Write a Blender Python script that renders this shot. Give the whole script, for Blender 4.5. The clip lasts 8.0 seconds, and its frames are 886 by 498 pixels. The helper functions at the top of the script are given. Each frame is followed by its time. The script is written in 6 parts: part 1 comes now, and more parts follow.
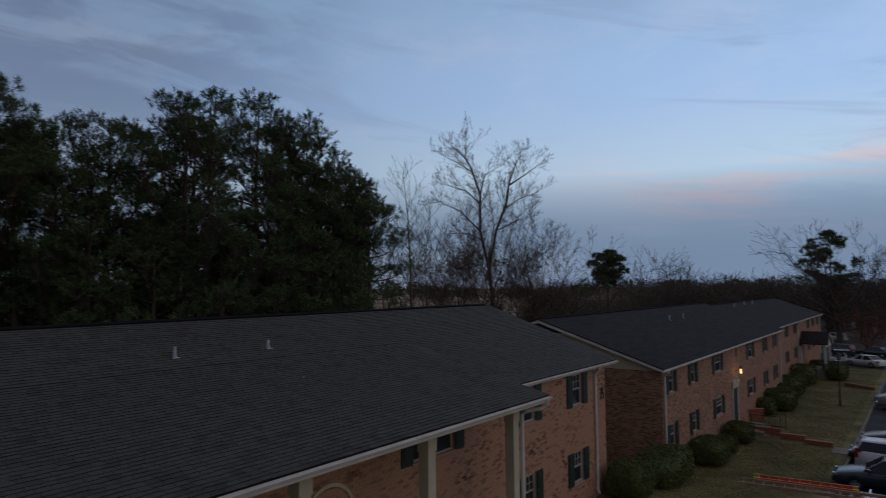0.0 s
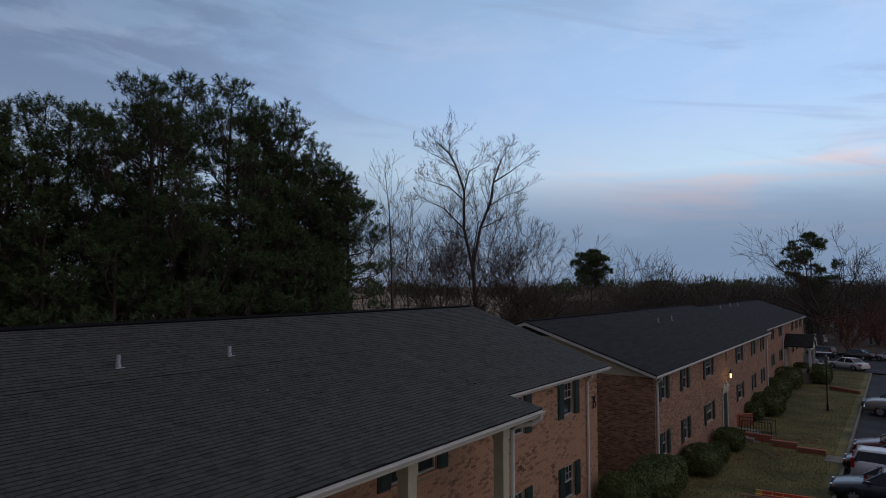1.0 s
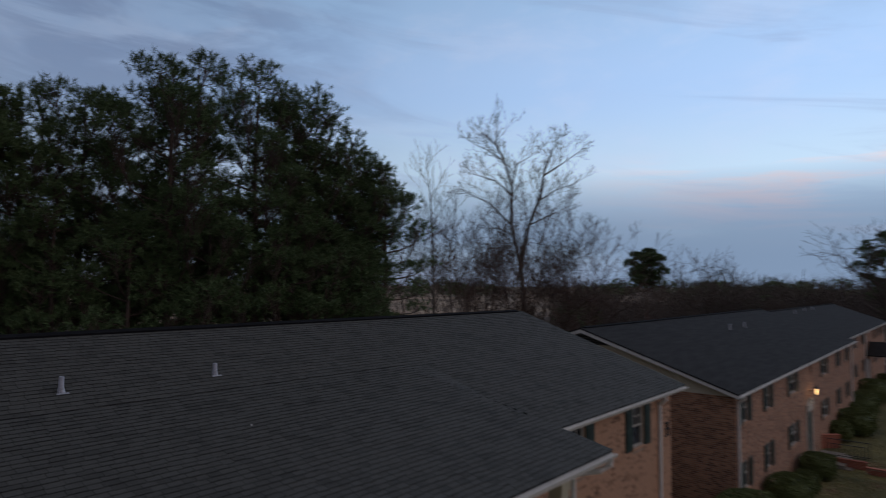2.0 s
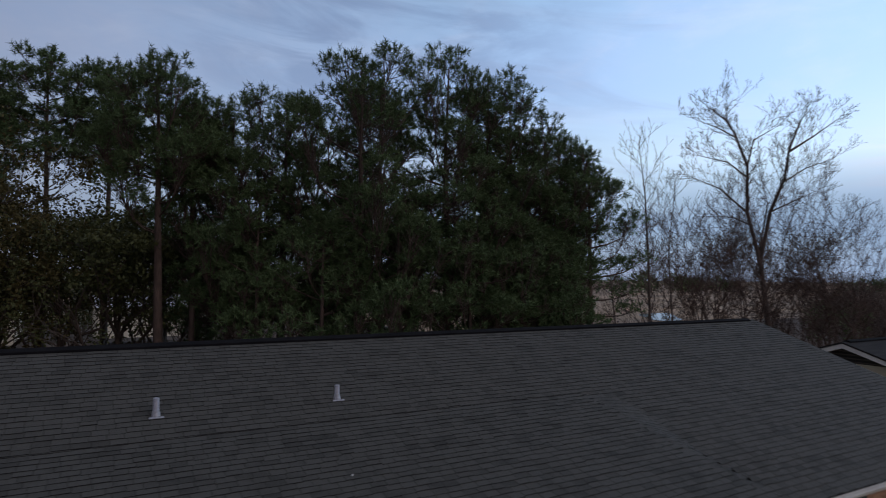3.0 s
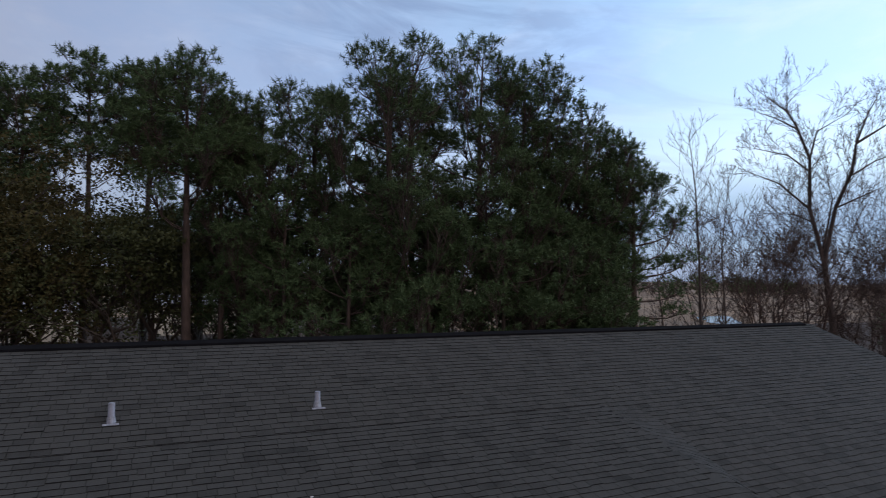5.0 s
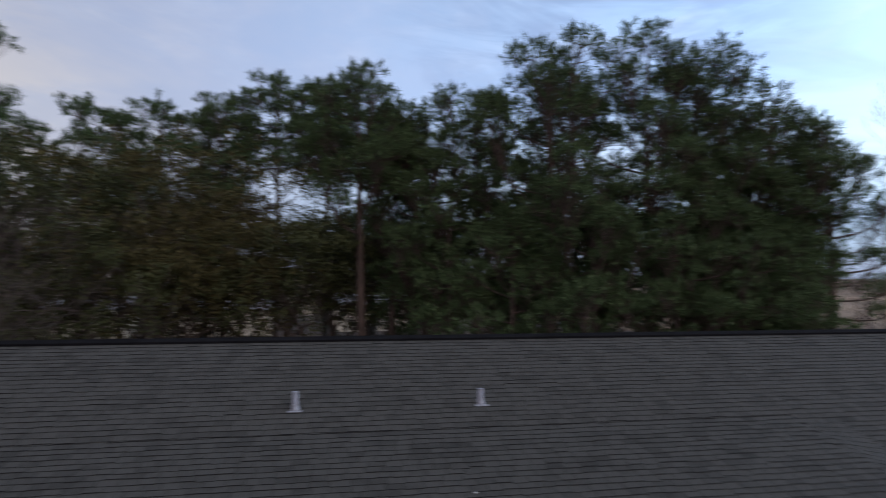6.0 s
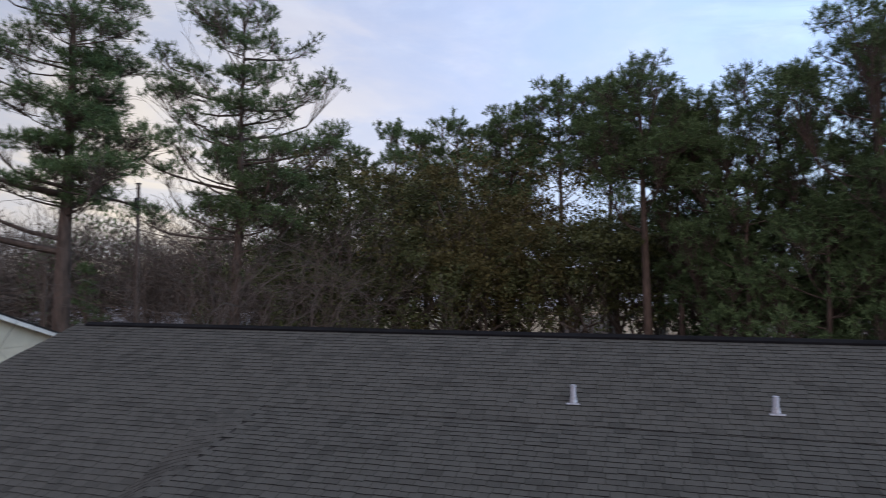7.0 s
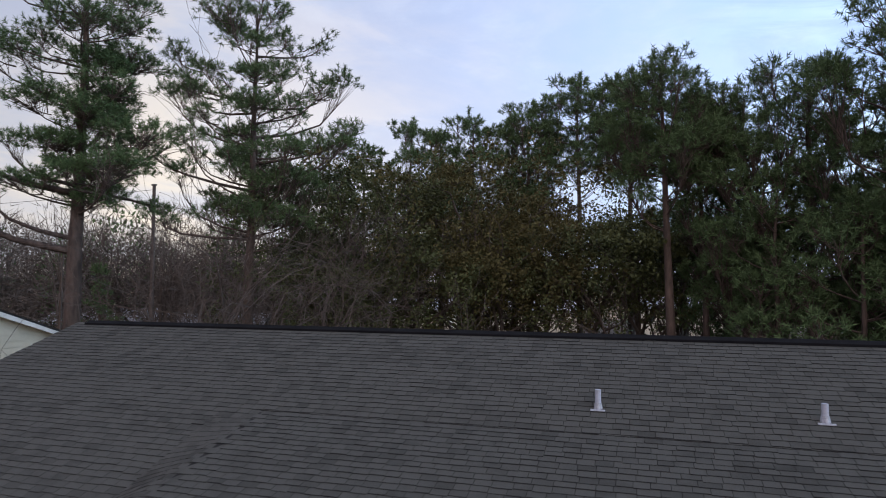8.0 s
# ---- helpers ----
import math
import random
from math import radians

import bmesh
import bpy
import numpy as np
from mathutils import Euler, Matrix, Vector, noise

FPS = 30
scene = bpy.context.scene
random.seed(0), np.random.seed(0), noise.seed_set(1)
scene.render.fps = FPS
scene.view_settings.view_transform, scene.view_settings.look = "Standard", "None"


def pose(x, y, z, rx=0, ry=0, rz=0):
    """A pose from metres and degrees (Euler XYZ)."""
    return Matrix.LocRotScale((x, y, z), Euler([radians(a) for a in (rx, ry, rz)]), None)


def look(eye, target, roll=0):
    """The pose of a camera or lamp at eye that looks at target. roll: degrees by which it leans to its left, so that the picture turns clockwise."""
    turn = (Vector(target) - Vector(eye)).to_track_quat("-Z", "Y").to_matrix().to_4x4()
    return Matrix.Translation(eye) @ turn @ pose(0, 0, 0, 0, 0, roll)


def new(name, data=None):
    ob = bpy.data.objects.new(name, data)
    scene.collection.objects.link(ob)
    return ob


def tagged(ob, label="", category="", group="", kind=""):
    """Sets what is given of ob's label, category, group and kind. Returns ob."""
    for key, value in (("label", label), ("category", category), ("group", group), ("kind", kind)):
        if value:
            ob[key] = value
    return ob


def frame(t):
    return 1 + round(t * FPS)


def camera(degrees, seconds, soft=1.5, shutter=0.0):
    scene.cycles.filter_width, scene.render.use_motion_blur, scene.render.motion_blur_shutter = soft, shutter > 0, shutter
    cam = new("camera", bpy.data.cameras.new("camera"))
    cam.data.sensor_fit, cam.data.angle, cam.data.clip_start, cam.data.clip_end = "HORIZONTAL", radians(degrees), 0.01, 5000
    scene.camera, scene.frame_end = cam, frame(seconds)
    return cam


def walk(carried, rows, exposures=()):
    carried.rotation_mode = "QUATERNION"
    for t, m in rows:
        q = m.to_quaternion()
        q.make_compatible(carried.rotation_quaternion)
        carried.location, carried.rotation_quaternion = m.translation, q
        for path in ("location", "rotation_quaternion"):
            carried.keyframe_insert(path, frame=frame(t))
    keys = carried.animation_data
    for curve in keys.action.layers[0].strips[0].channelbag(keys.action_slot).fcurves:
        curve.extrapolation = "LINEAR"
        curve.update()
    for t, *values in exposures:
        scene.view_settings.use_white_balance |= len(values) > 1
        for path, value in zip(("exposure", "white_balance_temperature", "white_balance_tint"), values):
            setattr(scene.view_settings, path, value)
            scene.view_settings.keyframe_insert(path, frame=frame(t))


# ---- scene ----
cam = camera(70.5, 8.0, soft=1.0, shutter=0.55)
PATH = [
    (0, (-7.466, -4.527, 8.081), (-5.877, -3.318, 8.203), -0.6),
    (0.2, (-7.382, -4.391, 8.087), (-5.765, -3.22, 8.206), -0.5),
    (0.5, (-7.101, -4.16, 8.091), (-5.479, -2.997, 8.211), -0.3),
    (1, (-6.138, -3.453, 8.166), (-4.514, -2.29, 8.282), -0.1),
    (1.2, (-5.652, -3.125, 8.157), (-4.026, -1.966, 8.275), -0.1),
    (2.3, (-2.362, -1.055, 8.311), (-0.977, 0.384, 8.418), 0.3),
    (2.5, (-1.773, -0.772, 8.346), (-0.536, 0.796, 8.449), 0.1),
    (3, (-0.385, -0.106, 8.459), (0.611, 1.626, 8.55), 0.4),
    (3.5, (0.581, 0.229, 8.489), (1.532, 1.986, 8.578), 0.7),
    (4, (0.83, 0.389, 8.461), (1.749, 2.163, 8.553), 0.7),
    (5.5, (0.984, 0.464, 8.383), (1.682, 2.336, 8.469), 0.6),
    (6, (1.03, 0.5, 8.375), (1.384, 2.467, 8.46), 0.2),
    (6.5, (1.134, 0.435, 8.326), (0.972, 2.426, 8.419), 0.27),
    (7, (1.229, 0.206, 8.331), (0.690, 2.130, 8.417), -0.05),
    (7.5, (1.190, 0.269, 8.278), (0.588, 2.174, 8.367), 0.05),
    (8, (1.077, 0.909, 8.206), (0.489, 2.818, 8.303), 0.1),
]
walk(cam, [(t, look(eye, target, roll)) for t, eye, target, roll in PATH],
     exposures=[(0, -0.74), (0.5, -0.64), (1.2, -0.50), (2.5, -0.30), (3.0, 0.0), (3.5, 0.18), (4.2, 0.28), (5.5, 0.42), (6.5, 0.88), (7.2, 1.10), (8, 1.12)])

# ---- sky and sun: dusk, the sun just down in the north-west ----
SUN_AZ = radians(42)      # to the west of straight ahead (+y)
world = bpy.data.worlds.new("dusk_sky")
scene.world = world
world.use_nodes = True


def build_sky(nt):
    nt.nodes.clear()
    N, L = nt.nodes.new, nt.links.new
    out, bg = N("ShaderNodeOutputWorld"), N("ShaderNodeBackground")
    tc, sep = N("ShaderNodeTexCoord"), N("ShaderNodeSeparateXYZ")
    L(tc.outputs["Generated"], sep.inputs[0])

    def math_node(op, a, b=None, clamp=False):
        """One step of arithmetic on values or sockets."""
        m = N("ShaderNodeMath")
        m.operation, m.use_clamp = op, clamp
        for i, v in enumerate((a, b)):
            if v is None:
                continue
            if isinstance(v, (int, float)):
                m.inputs[i].default_value = v
            else:
                L(v, m.inputs[i])
        return m.outputs[0]

    def ramp(fac, stops, interp="LINEAR"):
        r = N("ShaderNodeValToRGB")
        r.color_ramp.interpolation = interp
        el = r.color_ramp.elements
        while len(el) < len(stops):
            el.new(0.5)
        for e, (p, c) in zip(el, stops):
            e.position, e.color = p, (*c, 1)
        L(fac, r.inputs[0])
        return r.outputs[0]

    def mix(fac, a, b, mode="MIX"):
        m = N("ShaderNodeMix")
        m.data_type, m.blend_type = "RGBA", mode
        for sock, v in ((m.inputs["Factor"], fac), (m.inputs[6], a), (m.inputs[7], b)):
            if isinstance(v, (int, float)):
                sock.default_value = v
            elif isinstance(v, tuple):
                sock.default_value = (*v, 1)
            else:
                L(v, sock)
        return m.outputs[2]

    up = math_node("MAXIMUM", sep.outputs[2], 0.0)
    turn = math_node("ARCTAN2", sep.outputs[0], sep.outputs[1])       # 0 straight ahead, east positive
    rise = math_node("ARCSINE", up)

    def streaks(k_turn, k_rise, shift, scale, detail, rough, distort, lo, hi):
        """Cloud drawn out along the horizon: a mask from 0 to 1."""
        at, no = N("ShaderNodeCombineXYZ"), N("ShaderNodeTexNoise")
        L(math_node("MULTIPLY", turn, k_turn), at.inputs[0])
        L(math_node("ADD", math_node("MULTIPLY", rise, k_rise), math_node("MULTIPLY", turn, shift)), at.inputs[1])
        at.inputs[2].default_value = shift * 7 + 1.3
        for key, v in (("Scale", scale), ("Detail", detail), ("Roughness", rough), ("Distortion", distort)):
            no.inputs[key].default_value = v
        L(at.outputs[0], no.inputs[0])
        return ramp(no.outputs[0], [(lo, (0, 0, 0)), (hi, (1, 1, 1))], "EASE")

    def window_of(value, centre, width):
        """1 at the centre, falling to 0 at the width."""
        d = math_node("DIVIDE", math_node("ABSOLUTE", math_node("SUBTRACT", value, centre)), width)
        return math_node("SUBTRACT", 1.0, math_node("POWER", d, 2.0), True)

    sky = N("ShaderNodeTexSky")
    sky.sky_type, sky.sun_disc = "NISHITA", False
    sky.sun_elevation, sky.sun_rotation = radians(3), -SUN_AZ
    sky.air_density, sky.dust_density, sky.ozone_density = 1.0, 0.6, 2.5
    # clear dusk air by height above the horizon
    air = ramp(up, [
        (0.0, (0.23, 0.28, 0.41)), (0.07, (0.275, 0.37, 0.51)), (0.16, (0.43, 0.55, 0.70)),
        (0.30, (0.345, 0.49, 0.75)), (0.48, (0.28, 0.43, 0.65)), (0.72, (0.30, 0.285, 0.29)), (1.0, (0.28, 0.265, 0.26))], "EASE")
    # unseen south-western half of the sky: warm fill added to brighten the south fronts
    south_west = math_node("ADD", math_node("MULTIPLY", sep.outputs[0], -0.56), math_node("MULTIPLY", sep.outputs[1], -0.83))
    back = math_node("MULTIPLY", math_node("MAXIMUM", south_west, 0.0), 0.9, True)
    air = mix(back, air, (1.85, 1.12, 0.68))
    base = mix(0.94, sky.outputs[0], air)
    east = math_node("MAXIMUM", math_node("MULTIPLY", sep.outputs[0], 1.1), 0.0, True)
    west = math_node("ADD", math_node("MULTIPLY", sep.outputs[0], -1.1), 0.60, True)
    # lavender overcast in the north and west
    base = mix(math_node("MULTIPLY", west, 0.85), base, (0.310, 0.370, 0.575))
    # pale veil over the north and west
    veil = streaks(2.6, 5.0, 0.8, 1.5, 9, 0.62, 0.3, 0.40, 0.72)
    base = mix(math_node("MULTIPLY", math_node("MULTIPLY", veil, 0.7), math_node("ADD", west, 0.15, True)), base, (0.41, 0.47, 0.66))
    # fine mottled cloud all over
    fine = streaks(3.5, 8.0, -0.5, 1.8, 9, 0.62, 0.3, 0.44, 0.74)
    base = mix(math_node("MULTIPLY", fine, 0.38), base, (0.47, 0.56, 0.76))
    # slate bank in the north-east, and thin slate wisps further east
    slate = streaks(2.2, 9.0, 1.1, 1.5, 8, 0.58, 0.6, 0.42, 0.62)
    bank = math_node("MULTIPLY", window_of(turn, radians(25), radians(22)), window_of(rise, radians(22), radians(14)))
    base = mix(math_node("MULTIPLY", math_node("MULTIPLY", slate, bank), 0.52), base, (0.15, 0.21, 0.38))
    wisp = streaks(1.8, 13.0, 1.9, 1.3, 7, 0.55, 0.8, 0.52, 0.68)
    base = mix(math_node("MULTIPLY", math_node("MULTIPLY", wisp, 0.42), east), base, (0.26, 0.34, 0.52))
    # low layers: lavender-slate at the horizon, lit rose along its upper edge in the east, cream in the west
    rose = streaks(3.2, 24.0, 0.9, 1.3, 7, 0.55, 0.5, 0.44, 0.66)
    far_east = window_of(turn, radians(92), radians(31))
    base = mix(math_node("MULTIPLY", math_node("MULTIPLY", rose, window_of(rise, radians(7.2), radians(4.5))), math_node("MULTIPLY", far_east, 0.75)), base, (0.72, 0.50, 0.47))
    low = window_of(rise, radians(2.0), radians(8.0))
    layer = streaks(2.0, 6.0, 0.3, 1.0, 5, 0.5, 0.4, 0.28, 0.52)
    banked = math_node("ADD", math_node("MULTIPLY", layer, 0.5), 0.5)
    north_east = math_node("MULTIPLY", math_node("ADD", math_node("MULTIPLY", sep.outputs[0], 1.6), -0.25), 0.9, True)
    base = mix(math_node("MULTIPLY", math_node("MULTIPLY", low, banked), north_east), base, (0.168, 0.236, 0.35))
    gx = math_node("MULTIPLY", sep.outputs[0], -math.sin(SUN_AZ))
    gy = math_node("MULTIPLY", sep.outputs[1], math.cos(SUN_AZ))
    toward = math_node("MAXIMUM", math_node("ADD", gx, gy), 0.0)
    glow = math_node("MULTIPLY", math_node("POWER", toward, 11.0), window_of(rise, 0.12, radians(44)))
    cream = mix(streaks(3.0, 9.0, 0.9, 1.6, 7, 0.6, 0.5, 0.38, 0.62), (0.70, 0.70, 0.74), (0.95, 0.85, 0.72))
    base = mix(math_node("MULTIPLY", glow, 1.0, True), base, cream)
    # the east is the lighter half of the sky, the north-west the duller
    side = math_node("ADD", math_node("MULTIPLY", sep.outputs[0], 0.45), 0.81)
    side = math_node("ADD", side, math_node("MULTIPLY", math_node("MAXIMUM", math_node("SUBTRACT", sep.outputs[0], 0.45), 0.0), 0.95))
    base = mix(1.0, base, side, "MULTIPLY")
    L(base, bg.inputs[0])
    bg.inputs[1].default_value = 1.0
    L(bg.outputs[0], out.inputs[0])


build_sky(world.node_tree)
sun_data = bpy.data.lights.new("sun", "SUN")
sun_data.energy, sun_data.angle, sun_data.color = 0.12, radians(25), (1.0, 0.80, 0.66)
sun = new("sun", sun_data)
sun.matrix_world = look((-40 * math.sin(SUN_AZ), 40 * math.cos(SUN_AZ), 9), (0, 0, 0))

# ---- materials ----
def material(name, colour, rough=0.8, metal=0.0, vary=0.25, scale=8.0, bump=0.3, bump_scale=60.0,
             island=0.0, per_object=0.0, tint=None, coords="Object", transmission=0.0, dist=0.01, stretch=(1, 1, 1)):
    """A procedural surface: large stains and fine grain on the base colour, fine relief, and a spread from piece to piece."""
    m = bpy.data.materials.new(name)
    m.use_nodes = True
    nt = m.node_tree
    N, L = nt.nodes.new, nt.links.new
    p = nt.nodes["Principled BSDF"]
    p.inputs["Roughness"].default_value, p.inputs["Metallic"].default_value = rough, metal
    p.inputs["Transmission Weight"].default_value = transmission
    tc, mp = N("ShaderNodeTexCoord"), N("ShaderNodeMapping")
    mp.inputs["Scale"].default_value = stretch
    L(N("ShaderNodeNewGeometry").outputs["Position"] if coords == "World" else tc.outputs[coords], mp.inputs[0])
    big, fine = N("ShaderNodeTexNoise"), N("ShaderNodeTexNoise")
    big.inputs["Scale"].default_value, big.inputs["Detail"].default_value = scale, 4
    fine.inputs["Scale"].default_value, fine.inputs["Detail"].default_value = bump_scale, 5
    L(mp.outputs[0], big.inputs[0])
    L(mp.outputs[0], fine.inputs[0])
    add = N("ShaderNodeMath")
    add.operation = "MULTIPLY_ADD"
    L(fine.outputs[0], add.inputs[0])
    add.inputs[1].default_value = 0.5
    L(big.outputs[0], add.inputs[2])
    value = add.outputs[0]
    last = 0.75
    for amount, kind in ((island, "Random Per Island"), (per_object, "Random")):
        if amount:
            src = N("ShaderNodeNewGeometry") if kind == "Random Per Island" else N("ShaderNodeObjectInfo")
            more = N("ShaderNodeMath")
            more.operation = "MULTIPLY_ADD"
            L(src.outputs[kind], more.inputs[0])
            more.inputs[1].default_value = amount
            L(value, more.inputs[2])
            value = more.outputs[0]
            last += amount / 2
    ramp = N("ShaderNodeValToRGB")
    el = ramp.color_ramp.elements
    width = 0.22 + (island + per_object) / 2
    el[0].position, el[1].position = max(last - width, 0.0), min(last + width, 1.0)
    light = tint or tuple(min(c * (1 + vary), 1) for c in colour)
    el[0].color, el[1].color = (*[c * (1 - vary) for c in colour], 1), (*light, 1)
    L(value, ramp.inputs[0])
    L(ramp.outputs[0], p.inputs["Base Color"])
    if bump:
        b = N("ShaderNodeBump")
        b.inputs["Strength"].default_value, b.inputs["Distance"].default_value = bump, dist
        L(fine.outputs[0], b.inputs["Height"])
        L(b.outputs[0], p.inputs["Normal"])
    return m


def brick_material(name):
    """Laid brick for walls too far off to pick single bricks apart: courses run along the wall, whichever way it faces."""
    m = bpy.data.materials.new(name)
    m.use_nodes = True
    nt = m.node_tree
    N, L = nt.nodes.new, nt.links.new
    p = nt.nodes["Principled BSDF"]
    p.inputs["Roughness"].default_value = 0.9
    tc, sp, ad, cb, br = N("ShaderNodeTexCoord"), N("ShaderNodeSeparateXYZ"), N("ShaderNodeMath"), N("ShaderNodeCombineXYZ"), N("ShaderNodeTexBrick")
    L(tc.outputs["Object"], sp.inputs[0])
    L(sp.outputs[0], ad.inputs[0])
    L(sp.outputs[1], ad.inputs[1])
    L(ad.outputs[0], cb.inputs[0])
    L(sp.outputs[2], cb.inputs[1])
    L(cb.outputs[0], br.inputs[0])
    for key, v in (("Scale", 1.0), ("Brick Width", 0.213), ("Row Height", 0.075), ("Mortar Size", 0.008), ("Mortar Smooth", 0.3), ("Bias", -0.1)):
        br.inputs[key].default_value = v
    br.inputs["Color1"].default_value = (0.58, 0.295, 0.168, 1)
    br.inputs["Color2"].default_value = (0.17, 0.070, 0.042, 1)
    br.inputs["Mortar"].default_value = (0.42, 0.35, 0.27, 1)
    no = N("ShaderNodeTexNoise")
    no.inputs["Scale"].default_value, no.inputs["Detail"].default_value = 0.8, 5
    L(tc.outputs["Object"], no.inputs[0])
    mx = N("ShaderNodeMix")
    mx.data_type, mx.blend_type = "RGBA", "MULTIPLY"
    mx.inputs["Factor"].default_value = 0.35
    L(br.outputs[0], mx.inputs[6])
    L(no.outputs[0], mx.inputs[7])
    L(mx.outputs[2], p.inputs["Base Color"])
    b = N("ShaderNodeBump")
    b.inputs["Strength"].default_value, b.inputs["Distance"].default_value, b.invert = 0.6, 0.008, True
    L(br.outputs["Fac"], b.inputs["Height"])
    L(b.outputs[0], p.inputs["Normal"])
    return m


def plain(name, colour, rough=0.5, metal=0.0, emit=None, strength=0.0):
    m = bpy.data.materials.new(name)
    m.use_nodes = True
    p = m.node_tree.nodes["Principled BSDF"]
    p.inputs["Base Color"].default_value = (*colour, 1)
    p.inputs["Roughness"].default_value, p.inputs["Metallic"].default_value = rough, metal
    if emit:
        p.inputs["Emission Color"].default_value, p.inputs["Emission Strength"].default_value = (*emit, 1), strength
    return m


SHINGLE_COLOUR = (0.0665, 0.0652, 0.0570)
# butt faces: black asphalt edge, and the shade line under each tab painted in
SHINGLE_EDGE_SHADE = plain("shingle_butt_edge_shade", (0.013, 0.013, 0.013), 0.95)
SHINGLE = material("asphalt_shingle", SHINGLE_COLOUR, 0.75, vary=0.30, scale=2.2, bump=0.7, bump_scale=150, island=0.42, coords="World")
SHINGLE_FAR = material("asphalt_shingle_far", (0.032, 0.0305, 0.029), 0.95, vary=0.3, scale=0.8, bump=0.5, bump_scale=9, stretch=(1, 6, 6))
RIDGE_CAP = material("ridge_cap_shingle", (0.010, 0.010, 0.011), 0.95, vary=0.3, scale=3)
RIDGE_CAP.node_tree.nodes["Principled BSDF"].inputs["Specular IOR Level"].default_value = 0.08
for grit in (SHINGLE, SHINGLE_FAR):
    grit.node_tree.nodes["Principled BSDF"].inputs["Specular IOR Level"].default_value = 0.12
BRICK = material("red_brick", (0.262, 0.116, 0.064), 0.92, vary=0.70, tint=(0.49, 0.285, 0.175), scale=1.2, bump=0.5, bump_scale=70, island=0.7)
MORTAR = material("mortar", (0.36, 0.27, 0.20), 0.95, scale=2, bump=0.5, bump_scale=90)
BRICK_FRONT = brick_material("brick_wall")
BRICK_SIDE = BRICK_FRONT
TRIM = material("white_painted_trim", (0.72, 0.71, 0.66), 0.55, vary=0.12, scale=2.5, bump=0.1)
CREAM = material("cream_painted_wood", (0.56, 0.53, 0.38), 0.6, vary=0.12, scale=2.0, bump=0.12)
SIDING = material("cream_lap_siding", (0.60, 0.55, 0.42), 0.6, vary=0.12, scale=1.2, bump=0.1)
SHUTTER = material("dark_green_shutter", (0.012, 0.032, 0.024), 0.5, vary=0.3, scale=5, bump=0.15)
GLASS = plain("window_glass", (0.03, 0.035, 0.04), 0.06)
GLASS.node_tree.nodes["Principled BSDF"].inputs["Specular IOR Level"].default_value = 0.4
GRASS = material("winter_lawn", (0.108, 0.120, 0.028), 0.95, vary=0.5, tint=(0.24, 0.205, 0.068), scale=0.45, bump=0.9, bump_scale=9, dist=0.08)
BLADE = material("grass_blades", (0.100, 0.108, 0.024), 0.8, vary=0.5, tint=(0.205, 0.175, 0.055), scale=0.5, bump=0, island=0.6)
STRAW = material("straw_and_dry_leaves", (0.27, 0.195, 0.115), 0.95, vary=0.5, scale=2, bump=0, island=0.6)
WINDOW_TRIM = material("weathered_window_paint", (0.46, 0.44, 0.38), 0.6, vary=0.2, scale=2.5, bump=0.1)
FIELD = material("dry_field", (0.26, 0.18, 0.105), 0.95, vary=0.5, scale=0.02, bump=0.3, bump_scale=1)
ASPHALT = material("asphalt", (0.050, 0.051, 0.055), 0.9, vary=0.3, scale=0.5, bump=0.4, bump_scale=60)
ASPHALT.node_tree.nodes["Principled BSDF"].inputs["Specular IOR Level"].default_value = 0.2
CONCRETE = material("kerb_concrete", (0.21, 0.185, 0.150), 0.9, vary=0.25, scale=1.0, bump=0.3, bump_scale=50)
PINE_NEEDLE = material("pine_needles", (0.044, 0.078, 0.033), 0.7, vary=0.45, tint=(0.100, 0.152, 0.062), scale=0.25, bump=0, island=0.6)
PINE_BARK = material("pine_bark", (0.090, 0.064, 0.050), 0.95, vary=0.4, scale=4, bump=0.9, bump_scale=9, dist=0.05, stretch=(1, 1, 0.3))
BARK = material("grey_bark", (0.088, 0.068, 0.056), 0.95, vary=0.4, scale=3, bump=0.6, bump_scale=18, dist=0.03, stretch=(1, 1, 0.3))
TWIG = material("brown_twigs", (0.078, 0.050, 0.037), 0.95, vary=0.4, scale=1, bump=0)
RUSSET_TWIG = material("russet_twigs", (0.15, 0.060, 0.042), 0.95, vary=0.4, scale=1, bump=0)
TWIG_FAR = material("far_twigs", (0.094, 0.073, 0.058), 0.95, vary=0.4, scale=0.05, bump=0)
LEAF_BROWN = material("russet_leaves", (0.070, 0.056, 0.019), 0.8, vary=0.5, tint=(0.10, 0.088, 0.032), scale=0.3, bump=0, island=0.4)
LEAF_GREEN = material("evergreen_leaves", (0.042, 0.060, 0.018), 0.6, vary=0.5, tint=(0.080, 0.090, 0.033), scale=0.3, bump=0, island=0.4)
HEDGE = material("hedge_leaves", (0.0798, 0.0986, 0.0319), 0.6, vary=0.5, scale=1.5, bump=0, island=0.6)
for leaf in (PINE_NEEDLE, LEAF_BROWN, LEAF_GREEN, HEDGE):
    leaf.node_tree.nodes["Principled BSDF"].inputs["Specular IOR Level"].default_value = 0.2
LEAD = material("lead_flashing", (0.40, 0.41, 0.44), 0.6, metal=0.3, vary=0.3, scale=20, bump=0.3, bump_scale=60)
METAL = material("galvanised_pipe", (0.52, 0.54, 0.60), 0.5, metal=0.35, vary=0.2, scale=6, bump=0.1)
IRON = plain("black_iron", (0.012, 0.012, 0.013), 0.5)

# ---- building blocks ----
def thing(name, at=(0, 0, 0), label="", category="", group="", kind="", turn=0.0):
    ob = new(name)
    ob.matrix_basis = pose(*at, 0, 0, turn)
    return tagged(ob, label, category, group, kind)


